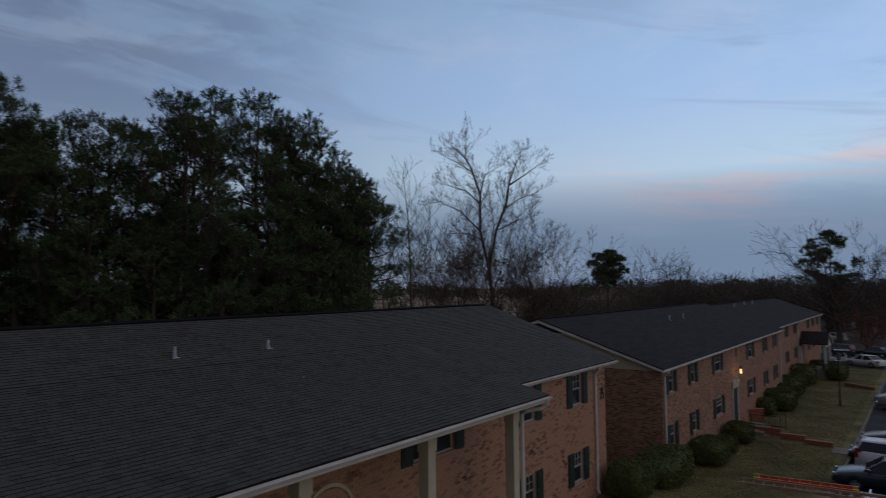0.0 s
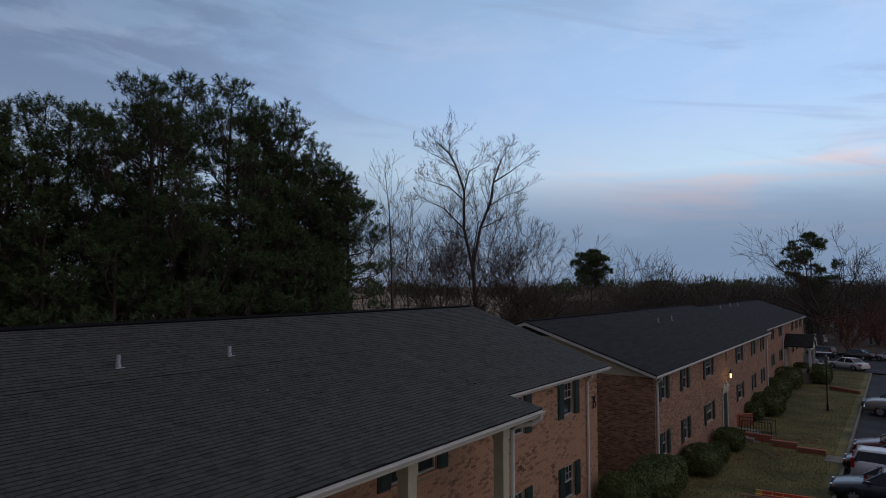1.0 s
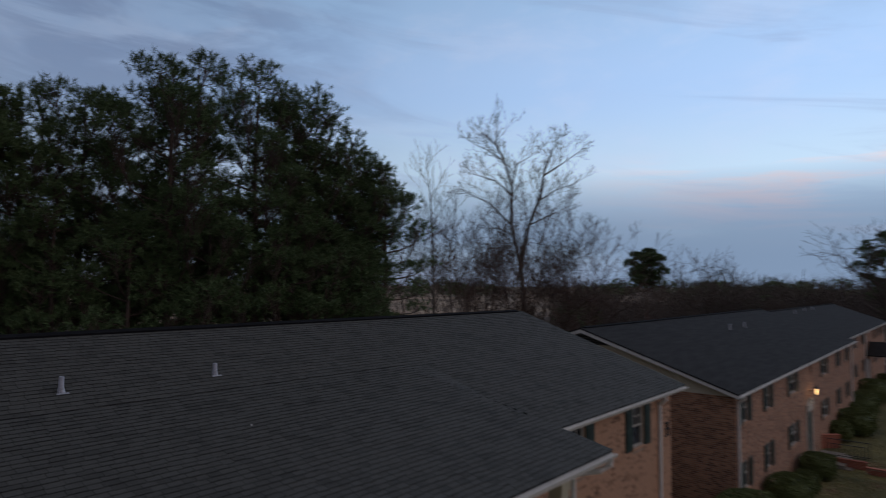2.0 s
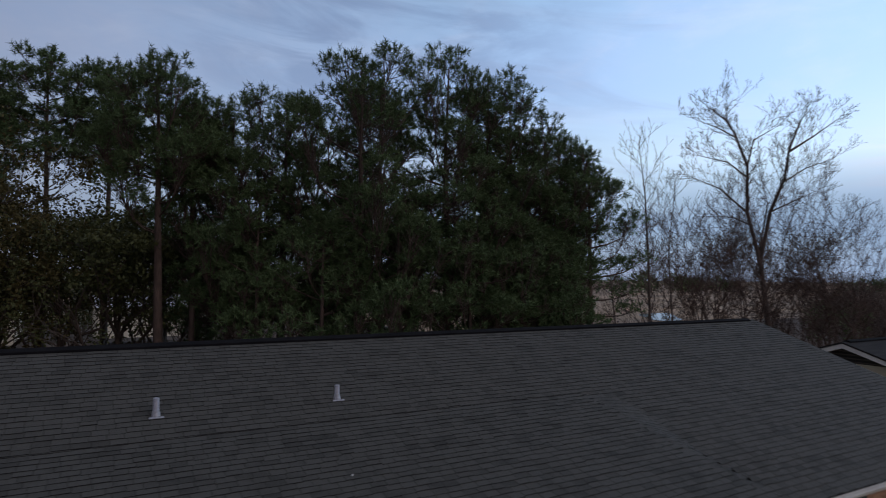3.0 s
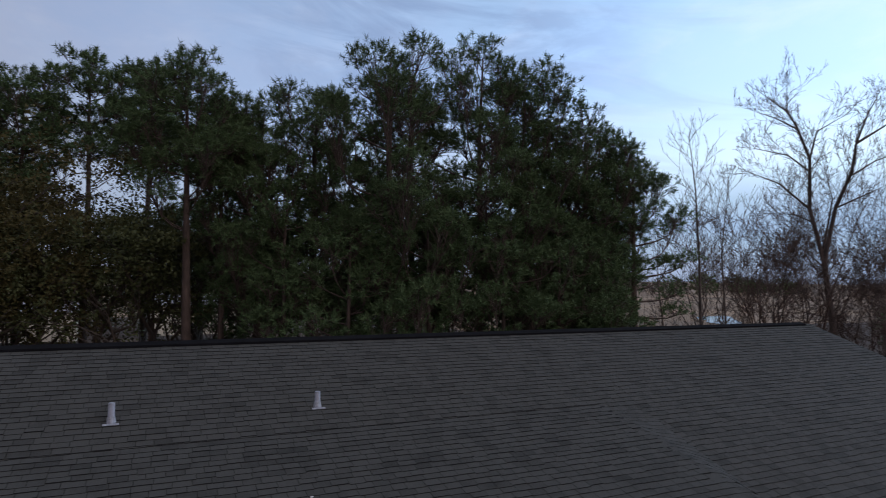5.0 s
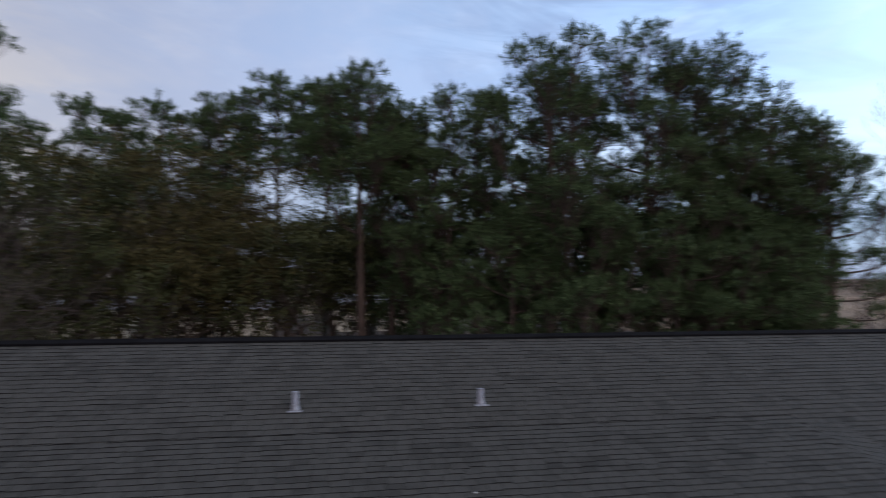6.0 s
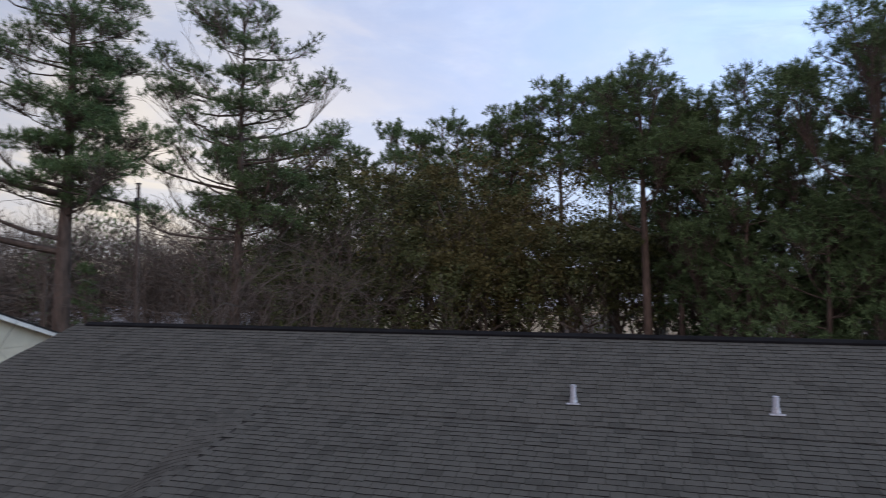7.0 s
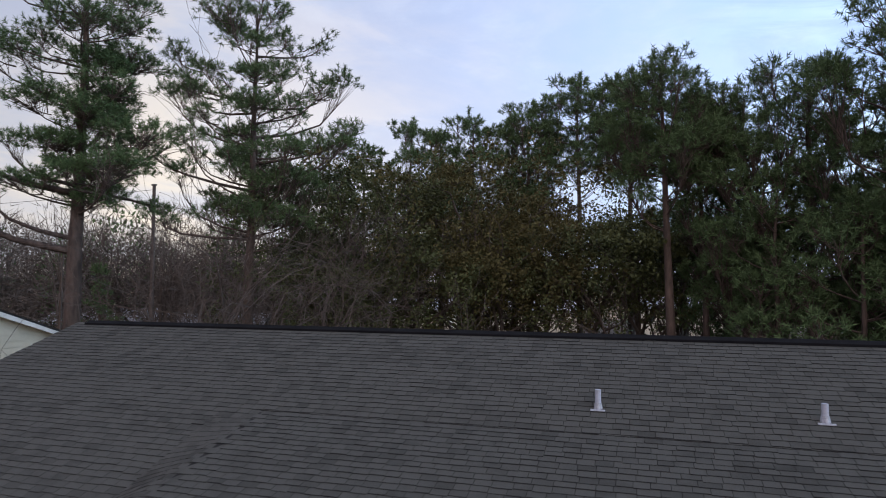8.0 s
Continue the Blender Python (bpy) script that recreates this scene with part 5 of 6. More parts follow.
# entrance of the second building: door, surround, lamp, steps, cheek wall, railing
def entrance():
    y = 0.25
    part("door", boxes((14.12, 15.22, y - 0.02, y + 0.05, 0.22, 2.33), bevel=0.004), SHUTTER, B2, "dark green panelled front door")
    for k, (a, b) in enumerate(((0.35, 0.9), (1.05, 1.5), (1.62, 2.2))):
        for x0 in (14.24, 14.72):
            part("door_panel", boxes((x0, x0 + 0.38, y - 0.032, y - 0.0205, 0.22 + a * 0.93, 0.22 + b * 0.93), bevel=0.005), SHUTTER, B2)
    sur = bmesh.new()
    for x0 in (13.88, 15.24):
        box(sur, x0, x0 + 0.22, y - 0.045, y - 0.004, 0.0, 2.42, bevel=0.01)
        box(sur, x0 - 0.02, x0 + 0.24, y - 0.06, y - 0.003, 0.0, 0.22, bevel=0.01)
    box(sur, 13.84, 15.50, y - 0.08, y - 0.003, 2.421, 2.72, bevel=0.01)
    box(sur, 13.78, 15.56, y - 0.12, y - 0.002, 2.721, 2.80, bevel=0.01)
    part("door_surround", sur, WINDOW_TRIM, B2, "white pilasters and lintel")
    ped = bmesh.new()
    prism(ped, [(13.80, 2.805), (14.50, 2.805), (14.50, 3.02), (14.38, 3.08)], "y", y - 0.1, y - 0.002)
    prism(ped, [(15.54, 2.805), (14.84, 2.805), (14.84, 3.02), (14.96, 3.08)], "y", y - 0.1, y - 0.002)
    tube(ped, [(14.66, y - 0.1, 2.805), (14.66, y - 0.1, 2.95), (14.66, y - 0.1, 3.05), (14.66, y - 0.1, 3.12), (14.66, y - 0.1, 3.2)], [0.09, 0.05, 0.11, 0.07, 0.015], 10)
    part("pediment", ped, WINDOW_TRIM, B2, "white broken pediment with an urn finial")
    bracket = bmesh.new()
    tube(bracket, [(14.90, y, 3.46), (14.90, y - 0.30, 3.54), (14.90, y - 0.34, 3.48)], 0.018, 6)
    tube(bracket, [(14.90, y - 0.34, 3.66), (14.90, y - 0.34, 3.72), (14.90, y - 0.34, 3.84)], [0.16, 0.06, 0.01], 6)
    tube(bracket, [(14.90, y - 0.34, 3.26), (14.90, y - 0.34, 3.30)], [0.05, 0.09], 6)
    part("lantern_frame", bracket, IRON, B2, "black wall lantern frame")
    part("lantern_glass", tube(bmesh.new(), [(14.90, y - 0.34, 3.31), (14.90, y - 0.34, 3.46), (14.90, y - 0.34, 3.60)], [0.04, 0.058, 0.062], 8), LAMP_GLOW, B2, "lit amber lantern glass")
    tube_b = bmesh.new()
    tube(tube_b, [(15.20, y - 0.03, 4.35), (15.24, y - 0.04, 4.7), (15.20, y - 0.03, 5.0)], 0.025, 6)
    part("cable", tube_b, IRON, B2)
    part("landing", boxes((13.32, 16.32, -1.2, y - 0.25, -0.3, 0.0), bevel=0.015), CONCRETE, B2)
    for n in range(3):
        part("step", boxes((13.52, 16.12, -1.2 - 0.32 * (n + 1), -1.2 - 0.32 * n - 0.003, -0.55, -0.17 * (n + 1) + 0.12), bevel=0.012), CONCRETE, B2)


LAMP_GLOW = plain("lit_lantern", (1.0, 0.75, 0.4), 0.4, emit=(1.0, 0.62, 0.28), strength=2.0)
entrance()
lamp_data = bpy.data.lights.new("lantern_light", "POINT")
lamp_data.energy, lamp_data.color, lamp_data.shadow_soft_size = 9.0, (1.0, 0.66, 0.34), 0.15
lamp_ob = new("lantern_light", lamp_data)
lamp_ob.location = (37.15, 4.96, 2.40)


def brick_wall(name, at, length, height, turn, label, thick=0.22):
    """A low garden wall: courses of single bricks round a core, with a concrete coping."""
    th = thing(name, at, label, "wall", "low garden walls", turn=turn)
    part("core", boxes((0, length, -thick / 2 + 0.012, thick / 2 - 0.012, -0.3, height)), MORTAR, th)
    c, z = 0, 0.0
    me = bpy.data.meshes.new("brick")
    b = box(bmesh.new(), 0, 0.205, -thick / 2, thick / 2, 0, 0.065)
    b.to_mesh(me)
    b.free()
    me.materials.append(BRICK_PIECE)
    while z + 0.065 < height:
        x = -0.10 * (c % 2)
        while x < length - 0.05:
            if x >= 0:
                ob = new("brick", me)
                ob.parent = th
                ob.location = (min(x, length - 0.205), 0, z)
            x += 0.215
        z, c = z + 0.075, c + 1
    part("coping", boxes((-0.02, length + 0.02, -thick / 2 - 0.03, thick / 2 + 0.03, height + 0.001, height + 0.05), bevel=0.012), BRICK_PIECE, th)


BRICK_PIECE = material("garden_wall_brick", (0.27, 0.095, 0.058), 0.92, vary=0.5, scale=1.5, bump=0.5, bump_scale=60, per_object=0.7)
brick_wall("garden_wall", (40.3, 5.75, lie(40, 6)), 1.5, 0.75, -45, "red brick cheek wall beside the entrance steps")
for i, (y0, y1, x) in enumerate([(2.75, 4.5, 36.5), (1.35, 2.7, 35.7), (-0.1, 1.3, 35.0)]):
    z = lie(x, 3) - 0.05 * i
    brick_wall("garden_wall", (x, y1, z), y1 - y0, 0.38 - 0.03 * i, -90, "low red brick retaining wall stepping down beside the path")
brick_wall("garden_wall", (65.4, 1.8, lie(65, 2)), 3.2, 0.28, -130, "low red brick wall on the far lawn")


def railing(x, y0, y1, z, h=0.95):
    th = thing("railing", (x, y0, z), "black iron handrail beside the entrance path", "railing", "iron railings")
    n = int(abs(y1 - y0) / 0.16)
    s = (y1 - y0) / n
    part("rail", boxes((-0.02, 0.02, 0 if s > 0 else y1 - y0, y1 - y0 if s > 0 else 0, h - 0.03, h)), IRON, th)
    part("rail", boxes((-0.015, 0.015, 0 if s > 0 else y1 - y0, y1 - y0 if s > 0 else 0, 0.12, 0.145)), IRON, th)
    me = bpy.data.meshes.new("baluster")
    b = box(bmesh.new(), -0.01, 0.01, -0.01, 0.01, 0, h - 0.031)
    b.to_mesh(me)
    b.free()
    me.materials.append(IRON)
    for i in range(n + 1):
        ob = new("baluster" if 0 < i < n else "post", me)
        ob.parent = th
        ob.location = (0, s * i, 0)
        if i in (0, n):
            ob.scale = (2, 2, 1.06)


railing(36.5, 4.45, 2.8, lie(36.6, 4) + 0.42, 0.75)
railing(39.0, 5.0, 2.9, lie(39, 4), 0.95)
sheet("pavement", 33.4, 35.0, KERB_Y + 0.03, -0.15, CONCRETE, 0.03, "worn concrete slab where the path meets the kerb", step=0.5)


# gabled porch of the far wing
def porch():
    x0, x1, zc = 14.7, 19.3, 2.75
    xm = (x0 + x1) / 2
    for a, b in ((x0, xm), (x1, xm)):
        bm = bmesh.new()
        prism(bm, [(a, zc), (b, zc + 1.15), (b, zc + 1.05), (a, zc - 0.1)], "y", -2.4, 0.325)
        part("porch_roof", bm, SHINGLE_FAR, B2B)
    part("porch_gable", prism(bmesh.new(), [(x0 + 0.25, zc - 0.12), (x1 - 0.25, zc - 0.12), (xm, zc + 0.92)], "y", -2.2, -2.1), SIDING, B2B)
    for s, a in ((1, x0), (-1, x1)):
        part("rake_board", prism(bmesh.new(), [(a, zc - 0.105), (xm, zc + 1.045), (xm, zc + 0.87), (a + s * 0.1, zc - 0.25)], "y", -2.4, -2.36), TRIM, B2B)
    part("porch_beam", boxes((x0 + 0.2, x1 - 0.2, -2.2, -1.95, zc - 0.36, zc - 0.121), bevel=0.01), TRIM, B2B)
    for x in (x0 + 0.25, x0 + 0.2, x1 - 0.45):
        for y in ((-2.07,) if x != x0 + 0.2 else (0.15,)):
            part("porch_column", boxes((x, x + 0.22, y - 0.11, y + 0.11, -0.3, zc - 0.36), bevel=0.01), TRIM, B2B)
    part("porch_floor", boxes((x0, x1, -2.3, 0.325, -1.6, 0.0)), CONCRETE, B2B)


porch()


# pipes through the roofs
def roof_vent(x, y, z, h, slope, label="galvanised vent pipe in a lead flashing on the roof"):
    th = thing("roof_vent", (x, y, z), label, "vent pipe", "roof vent pipes")
    p = bmesh.new()
    tube(p, [(0, 0, -0.02), (0, 0, h), (0, 0, h + 0.004), (0, 0, h - 0.03)], [0.040, 0.040, 0.032, 0.030], 14)
    part("pipe", p, METAL, th, smooth=False)
    f = bmesh.new()
    prism(f, [(-0.10, -0.10 * slope + 0.014), (-0.065, -0.065 * slope + 0.014), (-0.065, -0.065 * slope + 0.024), (-0.10, -0.10 * slope + 0.024)], "x", -0.095, 0.095)
    tube(f, [(0, 0, 0.0), (0, 0, 0.08)], [0.062, 0.044], 12)
    part("flashing", f, LEAD, th, "crinkled metal flashing")


roof_vent(0.57, 9.60, 6.49, 0.25, 0.347)
roof_vent(3.24, 9.60, 6.49, 0.22, 0.347)
for x, y, base, eave_y, k in ((37.2, 9.6, 4.15, 5.20, 0.333), (40.4, 9.6, 4.15, 5.20, 0.333), (60.0, 10.4, 4.20, 5.85, 0.358), (65.5, 10.6, 4.20, 5.85, 0.358), (69.5, 10.6, 4.20, 5.85, 0.358)):
    roof_vent(x, y, base + k * (y - eave_y), 0.33, k, "pale vent pipe on the far roof")


# cast numerals at the corner of the near building, as plain bars
def wall_sign():
    th = thing("wall_sign", (16.22, 5.712, 3.85), "dark wrought-iron sign fixed to the brick corner", "sign")
    s = bmesh.new()
    for a, b, c, d in ((-0.18, -0.02, 0.18, 0.22), (-0.18, -0.02, 0.0, 0.04), (-0.06, -0.02, -0.18, 0.18), (-0.18, -0.02, -0.22, -0.18), (0.04, 0.2, 0.16, 0.2), (0.04, 0.08, 0.0, 0.16), (0.04, 0.2, -0.03, 0.01), (0.16, 0.2, -0.2, -0.03), (0.04, 0.16, -0.22, -0.18)):
        box(s, a, b, -0.03, 0.01, c, d, bevel=0.006)
    part("numeral_bars", s, IRON, th)


wall_sign()


# low white houses glimpsed through the stand
def far_house(x, y, w, d, h, roof_h, turn, base, label):
    th = thing("house", (x, y, base), label, "house", "houses beyond the stand", turn=turn)
    part("wall", boxes((-w / 2, w / 2, -d / 2, d / 2, -1.5, h)), SIDING, th)
    for s in (-1, 1):
        bm = bmesh.new()
        prism(bm, [(s * (d / 2 + 0.4), h - 0.1), (0, h + roof_h), (0, h + roof_h - 0.15), (s * (d / 2 + 0.4), h - 0.25)], "x", -w / 2 - 0.4, w / 2 + 0.4)
        part("roof", bm, PALE_ROOF, th)
    for k in range(int(w / 3)):
        xx = -w / 2 + 1.5 + 3 * k
        part("window", boxes((xx - 0.45, xx + 0.45, -d / 2 - 0.03, -d / 2 + 0.02, 1.0, 2.2)), GLASS, th)


PALE_ROOF = material("pale_metal_roof", (0.42, 0.42, 0.44), 0.6, vary=0.2, scale=0.5, bump=0.1)
far_house(7.5, 109, 12, 7, 3.2, 1.6, 4, 0.6, "low white house with a pale roof")
far_house(-16, 108, 16, 7, 2.9, 1.6, -3, 0.2, "low white house with a pale roof")
far_house(-36, 104, 14, 7, 3.0, 1.6, 6, 0.4, "low white house with a pale roof")
far_house(-44, 60, 12, 8, 3.4, 1.6, 20, -0.6, "low house with a pale roof behind bare trees")
far_house(-60, 62, 12, 8, 3.4, 1.6, 12, -0.3, "low house with a pale roof behind bare trees")


def utility_pole():
    x, y = -39.6, 46.1
    th = thing("utility_pole", (x, y, lie(x, y)), "weathered wooden utility pole with a wire", "pole")
    h = 16.5 - lie(x, y)
    part("pole", tube(bmesh.new(), [(0, 0, 0), (0, 0, h)], [0.19, 0.14], 8), BARK, th)
    part("cap", boxes((-0.22, 0.22, -0.1, 0.1, h - 0.05, h + 0.08)), IRON, th)
    part("transformer", tube(bmesh.new(), [(0.1, -0.32, h - 2.4), (0.1, -0.32, h - 1.3)], 0.22, 10), IRON, th)
    pts = [(-k * 2.0, -k * 1.6, h - 0.4 - 0.45 * k + 0.012 * k * k) for k in range(0, 16)]
    part("wire", tube(bmesh.new(), pts, 0.02, 4), IRON, th)


utility_pole()


# scraps blown on to the roof
for x, y, z, a in ((2.66, 7.45, 5.945, 20),):
    scrap = thing("paper_scrap", (x, y, z), "small white scrap lying on the shingles", "litter", "scraps on the roof", turn=a)
    bm = boxes((-0.018, 0.018, -0.012, 0.012, 0.0, 0.010), bevel=0.003)
    part("sheet", bm, TRIM, scrap)

# ---- vehicles ----
TYRE = material("tyre_rubber", (0.014, 0.014, 0.014), 0.85, vary=0.2, bump=0.2)
RIM = plain("alloy_rim", (0.55, 0.55, 0.56), 0.3, 0.8)
HEADLIGHT = plain("headlight_lens", (0.30, 0.30, 0.29), 0.1)
AMBER = plain("amber_lens", (0.75, 0.22, 0.04), 0.25)
TAIL = plain("tail_lamp_lens", (0.42, 0.015, 0.015), 0.2)
CAR_GLASS = plain("tinted_car_glass", (0.018, 0.022, 0.026), 0.04)
BLACK_TRIM = plain("black_plastic", (0.015, 0.015, 0.016), 0.6)
CHROME = plain("chrome", (0.7, 0.7, 0.72), 0.15, 1.0)


def car_paint(name, colour):
    m = material(name, colour, 0.32, vary=0.10, scale=1.5, bump=0.02, bump_scale=200)
    m.node_tree.nodes["Principled BSDF"].inputs["Coat Weight"].default_value = 0.35
    return m


def loft(bm, stations, close=True):
    """Skin through rings of equal length."""
    rings = [[bm.verts.new(p) for p in ring] for ring in stations]
    n = len(rings[0])
    for a, b in zip(rings, rings[1:]):
        for i in range(n):
            bm.faces.new((a[i], b[i], b[(i + 1) % n], a[(i + 1) % n]))
    if close:
        bm.faces.new(rings[0])
        bm.faces.new(rings[-1][::-1])
    bmesh.ops.recalc_face_normals(bm, faces=bm.faces[:])
    return bm


def section(x, w, z0, z1, crown=0.03):
    """One cross-section of a car body: sill, bulge, shoulder, and a gently crowned top."""
    half = [(0.86 * w, z0), (0.97 * w, z0 + 0.12), (1.0 * w, z0 + 0.55 * (z1 - z0)), (0.95 * w, z1 - 0.05), (0.86 * w, z1), (0.4 * w, z1 + crown)]
    return [(x, y, z) for y, z in half] + [(x, -y, z) for y, z in reversed(half)]


CAR_KINDS = {
    # length, width, height, belt; body top line (share of length from the nose, z); cabin: glass base front, roof front, roof rear, base rear
    "sedan": (4.75, 1.80, 1.44, 0.93, [(0.0, 0.55), (0.03, 0.68), (0.12, 0.78), (0.27, 0.90), (0.5, 0.94), (0.80, 0.97), (0.95, 0.94), (0.99, 0.80), (1.0, 0.6)], (0.26, 0.42, 0.68, 0.84)),
    "crossover": (4.10, 1.80, 1.60, 1.10, [(0.0, 0.62), (0.03, 0.84), (0.10, 0.98), (0.24, 1.10), (0.5, 1.12), (0.85, 1.16), (0.97, 1.16), (0.99, 0.95), (1.0, 0.6)], (0.22, 0.36, 0.92, 0.985)),
    "van": (4.90, 1.90, 1.50, 0.98, [(0.0, 0.60), (0.03, 0.78), (0.10, 0.88), (0.20, 0.98), (0.5, 1.0), (0.9, 1.0), (0.98, 1.0), (0.99, 0.9), (1.0, 0.6)], (0.16, 0.34, 0.94, 0.985)),
}


def wheel(parent, x, y, r, out):
    t = bmesh.new()
    prof = [(r * 0.62, -0.10), (r * 0.94, -0.10), (r, -0.07), (r, 0.07), (r * 0.94, 0.10), (r * 0.62, 0.10)]
    n = 20
    rings = [[t.verts.new((x + q * math.cos(a), y + w, r + q * math.sin(a))) for q, w in prof] for a in [2 * math.pi * k / n for k in range(n)]]
    for k in range(n):
        a, b = rings[k], rings[(k + 1) % n]
        for i in range(len(prof)):
            j = (i + 1) % len(prof)
            t.faces.new((a[i], b[i], b[j], a[j]))
    bmesh.ops.recalc_face_normals(t, faces=t.faces[:])
    tyre = part("wheel", t, TYRE, parent, smooth=True)
    rim = bmesh.new()
    y0 = y + out * 0.075
    box(rim, x - 0.05, x + 0.05, min(y0, y0 + out * 0.03), max(y0, y0 + out * 0.03), r - 0.05, r + 0.05, bevel=0.01)
    for k in range(7):
        a = 2 * math.pi * k / 7
        d, s = Vector((math.cos(a), 0, math.sin(a))), Vector((-math.sin(a), 0, math.cos(a))) * r * 0.09
        c = Vector((x, y0 + out * 0.005, r))
        vs = [rim.verts.new(p) for p in (c + d * 0.04 - s, c + d * r * 0.62 - s, c + d * r * 0.62 + s, c + d * 0.04 + s)]
        us = [rim.verts.new(v.co + Vector((0, out * 0.02, 0))) for v in vs]
        rim.faces.new(us if out < 0 else us[::-1])
        for i in range(4):
            rim.faces.new((vs[i], vs[(i + 1) % 4], us[(i + 1) % 4], us[i]))
    tube(rim, [(x, y - 0.02 * out, r), (x, y0 - 0.01 * out, r)], r * 0.61, 18)
    part("rim", rim, RIM, tyre)
    return tyre


def car(kind, at, turn, paint, label, group="parked cars", rack=False):
    L, W, H, belt, line, cab = CAR_KINDS[kind]
    th = thing("car", at, label, "car", group, turn=turn)
    hw = W / 2
    xs, zs = [p[0] for p in line], [p[1] for p in line]
    stations = []
    for k in sorted({*xs, 0.05, 0.18, 0.35, 0.62, 0.72, 0.90}):
        x = L * (0.5 - k)
        taper = min(1.0, 0.80 + 1.6 * min(k, 1 - k) ** 0.9) if min(k, 1 - k) < 0.12 else 1.0
        stations.append(section(x, hw * taper, 0.26 if 0.03 < k < 0.97 else 0.34, float(np.interp(k, xs, zs))))
    part("body", loft(bmesh.new(), stations), paint, th, smooth=True)
    a, b, c, d = [L * (0.5 - k) for k in cab]
    zb = belt - 0.02

    g = bmesh.new()
    lo = [(a, 0.80 * hw), ((a + b) / 2, 0.90 * hw), (b, 0.92 * hw), (c, 0.92 * hw), ((c + d) / 2, 0.88 * hw), (d, 0.78 * hw)]
    top = [(b + 0.02, 0.66 * hw), (b, 0.70 * hw), (b - 0.1, 0.72 * hw), (c + 0.1, 0.72 * hw), (c, 0.69 * hw), (c - 0.02, 0.66 * hw)]
    base_ring = [g.verts.new((x, w, zb)) for x, w in lo] + [g.verts.new((x, -w, zb)) for x, w in reversed(lo)]
    top_ring = [g.verts.new((x, w, H - 0.035)) for x, w in top] + [g.verts.new((x, -w, H - 0.035)) for x, w in reversed(top)]
    n = len(base_ring)
    for i in range(n):
        g.faces.new((base_ring[i], base_ring[(i + 1) % n], top_ring[(i + 1) % n], top_ring[i]))
    g.faces.new(top_ring)
    bmesh.ops.recalc_face_normals(g, faces=g.faces[:])
    part("glasshouse", g, CAR_GLASS, th)
    r = bmesh.new()
    loft(r, [[(x, 0.72 * hw * k, H - 0.045), (x, 0.70 * hw * k, H - 0.01), (x, 0.45 * hw * k, H + e), (x, -0.45 * hw * k, H + e), (x, -0.70 * hw * k, H - 0.01), (x, -0.72 * hw * k, H - 0.045)]
             for x, k, e in ((b + 0.06, 0.93, 0.0), (b - 0.15, 1.02, 0.02), ((b + c) / 2, 1.04, 0.03), (c + 0.15, 1.02, 0.02), (c - 0.06, 0.93, 0.0))])
    part("roof_panel", r, paint, th, smooth=True)
    for s in (-1, 1):
        for (x0, w0), (x1, w1) in (((a, 0.815 * hw), (b + 0.02, 0.68 * hw)), ((d, 0.80 * hw), (c - 0.02, 0.68 * hw)), (((b + c) / 2 + 0.05, 0.935 * hw), ((b + c) / 2, 0.735 * hw))):
            part("pillar", tube(bmesh.new(), [(x0, s * w0, zb), (x1, s * w1, H - 0.03)], 0.042, 6), paint, th)
        for k in (0.19, 0.80):
            wheel(th, L * (0.5 - k), s * (hw - 0.10), 0.325, s)
            arch = bmesh.new()
            tube(arch, [(L * (0.5 - k) + 0.37 * math.cos(q), s * (hw - 0.012), 0.325 + 0.37 * math.sin(q)) for q in [math.pi * j / 10 for j in range(11)]], 0.028, 6)
            part("wheel_arch", arch, BLACK_TRIM, th)
        part("headlight", boxes((L * 0.5 - 0.24, L * 0.5 - 0.015, min(s * hw * 0.46, s * hw * 0.76), max(s * hw * 0.46, s * hw * 0.76), zs[1] - 0.13, zs[1] - 0.015), bevel=0.03), HEADLIGHT, th)
        part("indicator", boxes((L * 0.5 - 0.34, L * 0.5 - 0.14, min(s * hw * 0.765, s * hw * 0.86), max(s * hw * 0.765, s * hw * 0.86), zs[1] - 0.12, zs[1] - 0.03), bevel=0.015), AMBER, th)
        tz = 0.72 if kind == "sedan" else 0.80
        inner, deep = (0.66, 0.30) if kind == "sedan" else (0.80, 0.16)
        part("tail_light", boxes((-L * 0.5 + 0.01, -L * 0.5 + deep, min(s * hw * inner, s * hw * 0.93), max(s * hw * inner, s * hw * 0.93), tz, tz + (0.16 if kind == "sedan" else 0.46)), bevel=0.02), TAIL, th)
        part("mirror", boxes((a - 0.30, a - 0.16, min(s * hw * 0.95, s * hw * 1.12), max(s * hw * 0.95, s * hw * 1.12), belt, belt + 0.13), bevel=0.025), paint, th)
        for x in ((b + c) / 2 + 0.55, (b + c) / 2 - 0.35):
            part("door_handle", boxes((x - 0.09, x + 0.09, min(s * hw * 0.985, s * hw * 1.01), max(s * hw * 0.985, s * hw * 1.01), belt - 0.13, belt - 0.10), bevel=0.006), BLACK_TRIM, th)
    for x0, x1, nm in ((L * 0.5 - 0.12, L * 0.5 + 0.02, "front_bumper"), (-L * 0.5 - 0.02, -L * 0.5 + 0.12, "rear_bumper")):
        part(nm, boxes((x0, x1, -hw * 0.80, hw * 0.80, 0.32, 0.52), bevel=0.04), paint, th)
    part("grille", boxes((L * 0.5 - 0.05, L * 0.5 + 0.012, -hw * 0.40, hw * 0.40, 0.56, 0.66), bevel=0.01), BLACK_TRIM, th)
    part("plate", boxes((-L * 0.5 - 0.03, -L * 0.5 - 0.021, -0.16, 0.16, 0.56, 0.68)), TRIM, th)
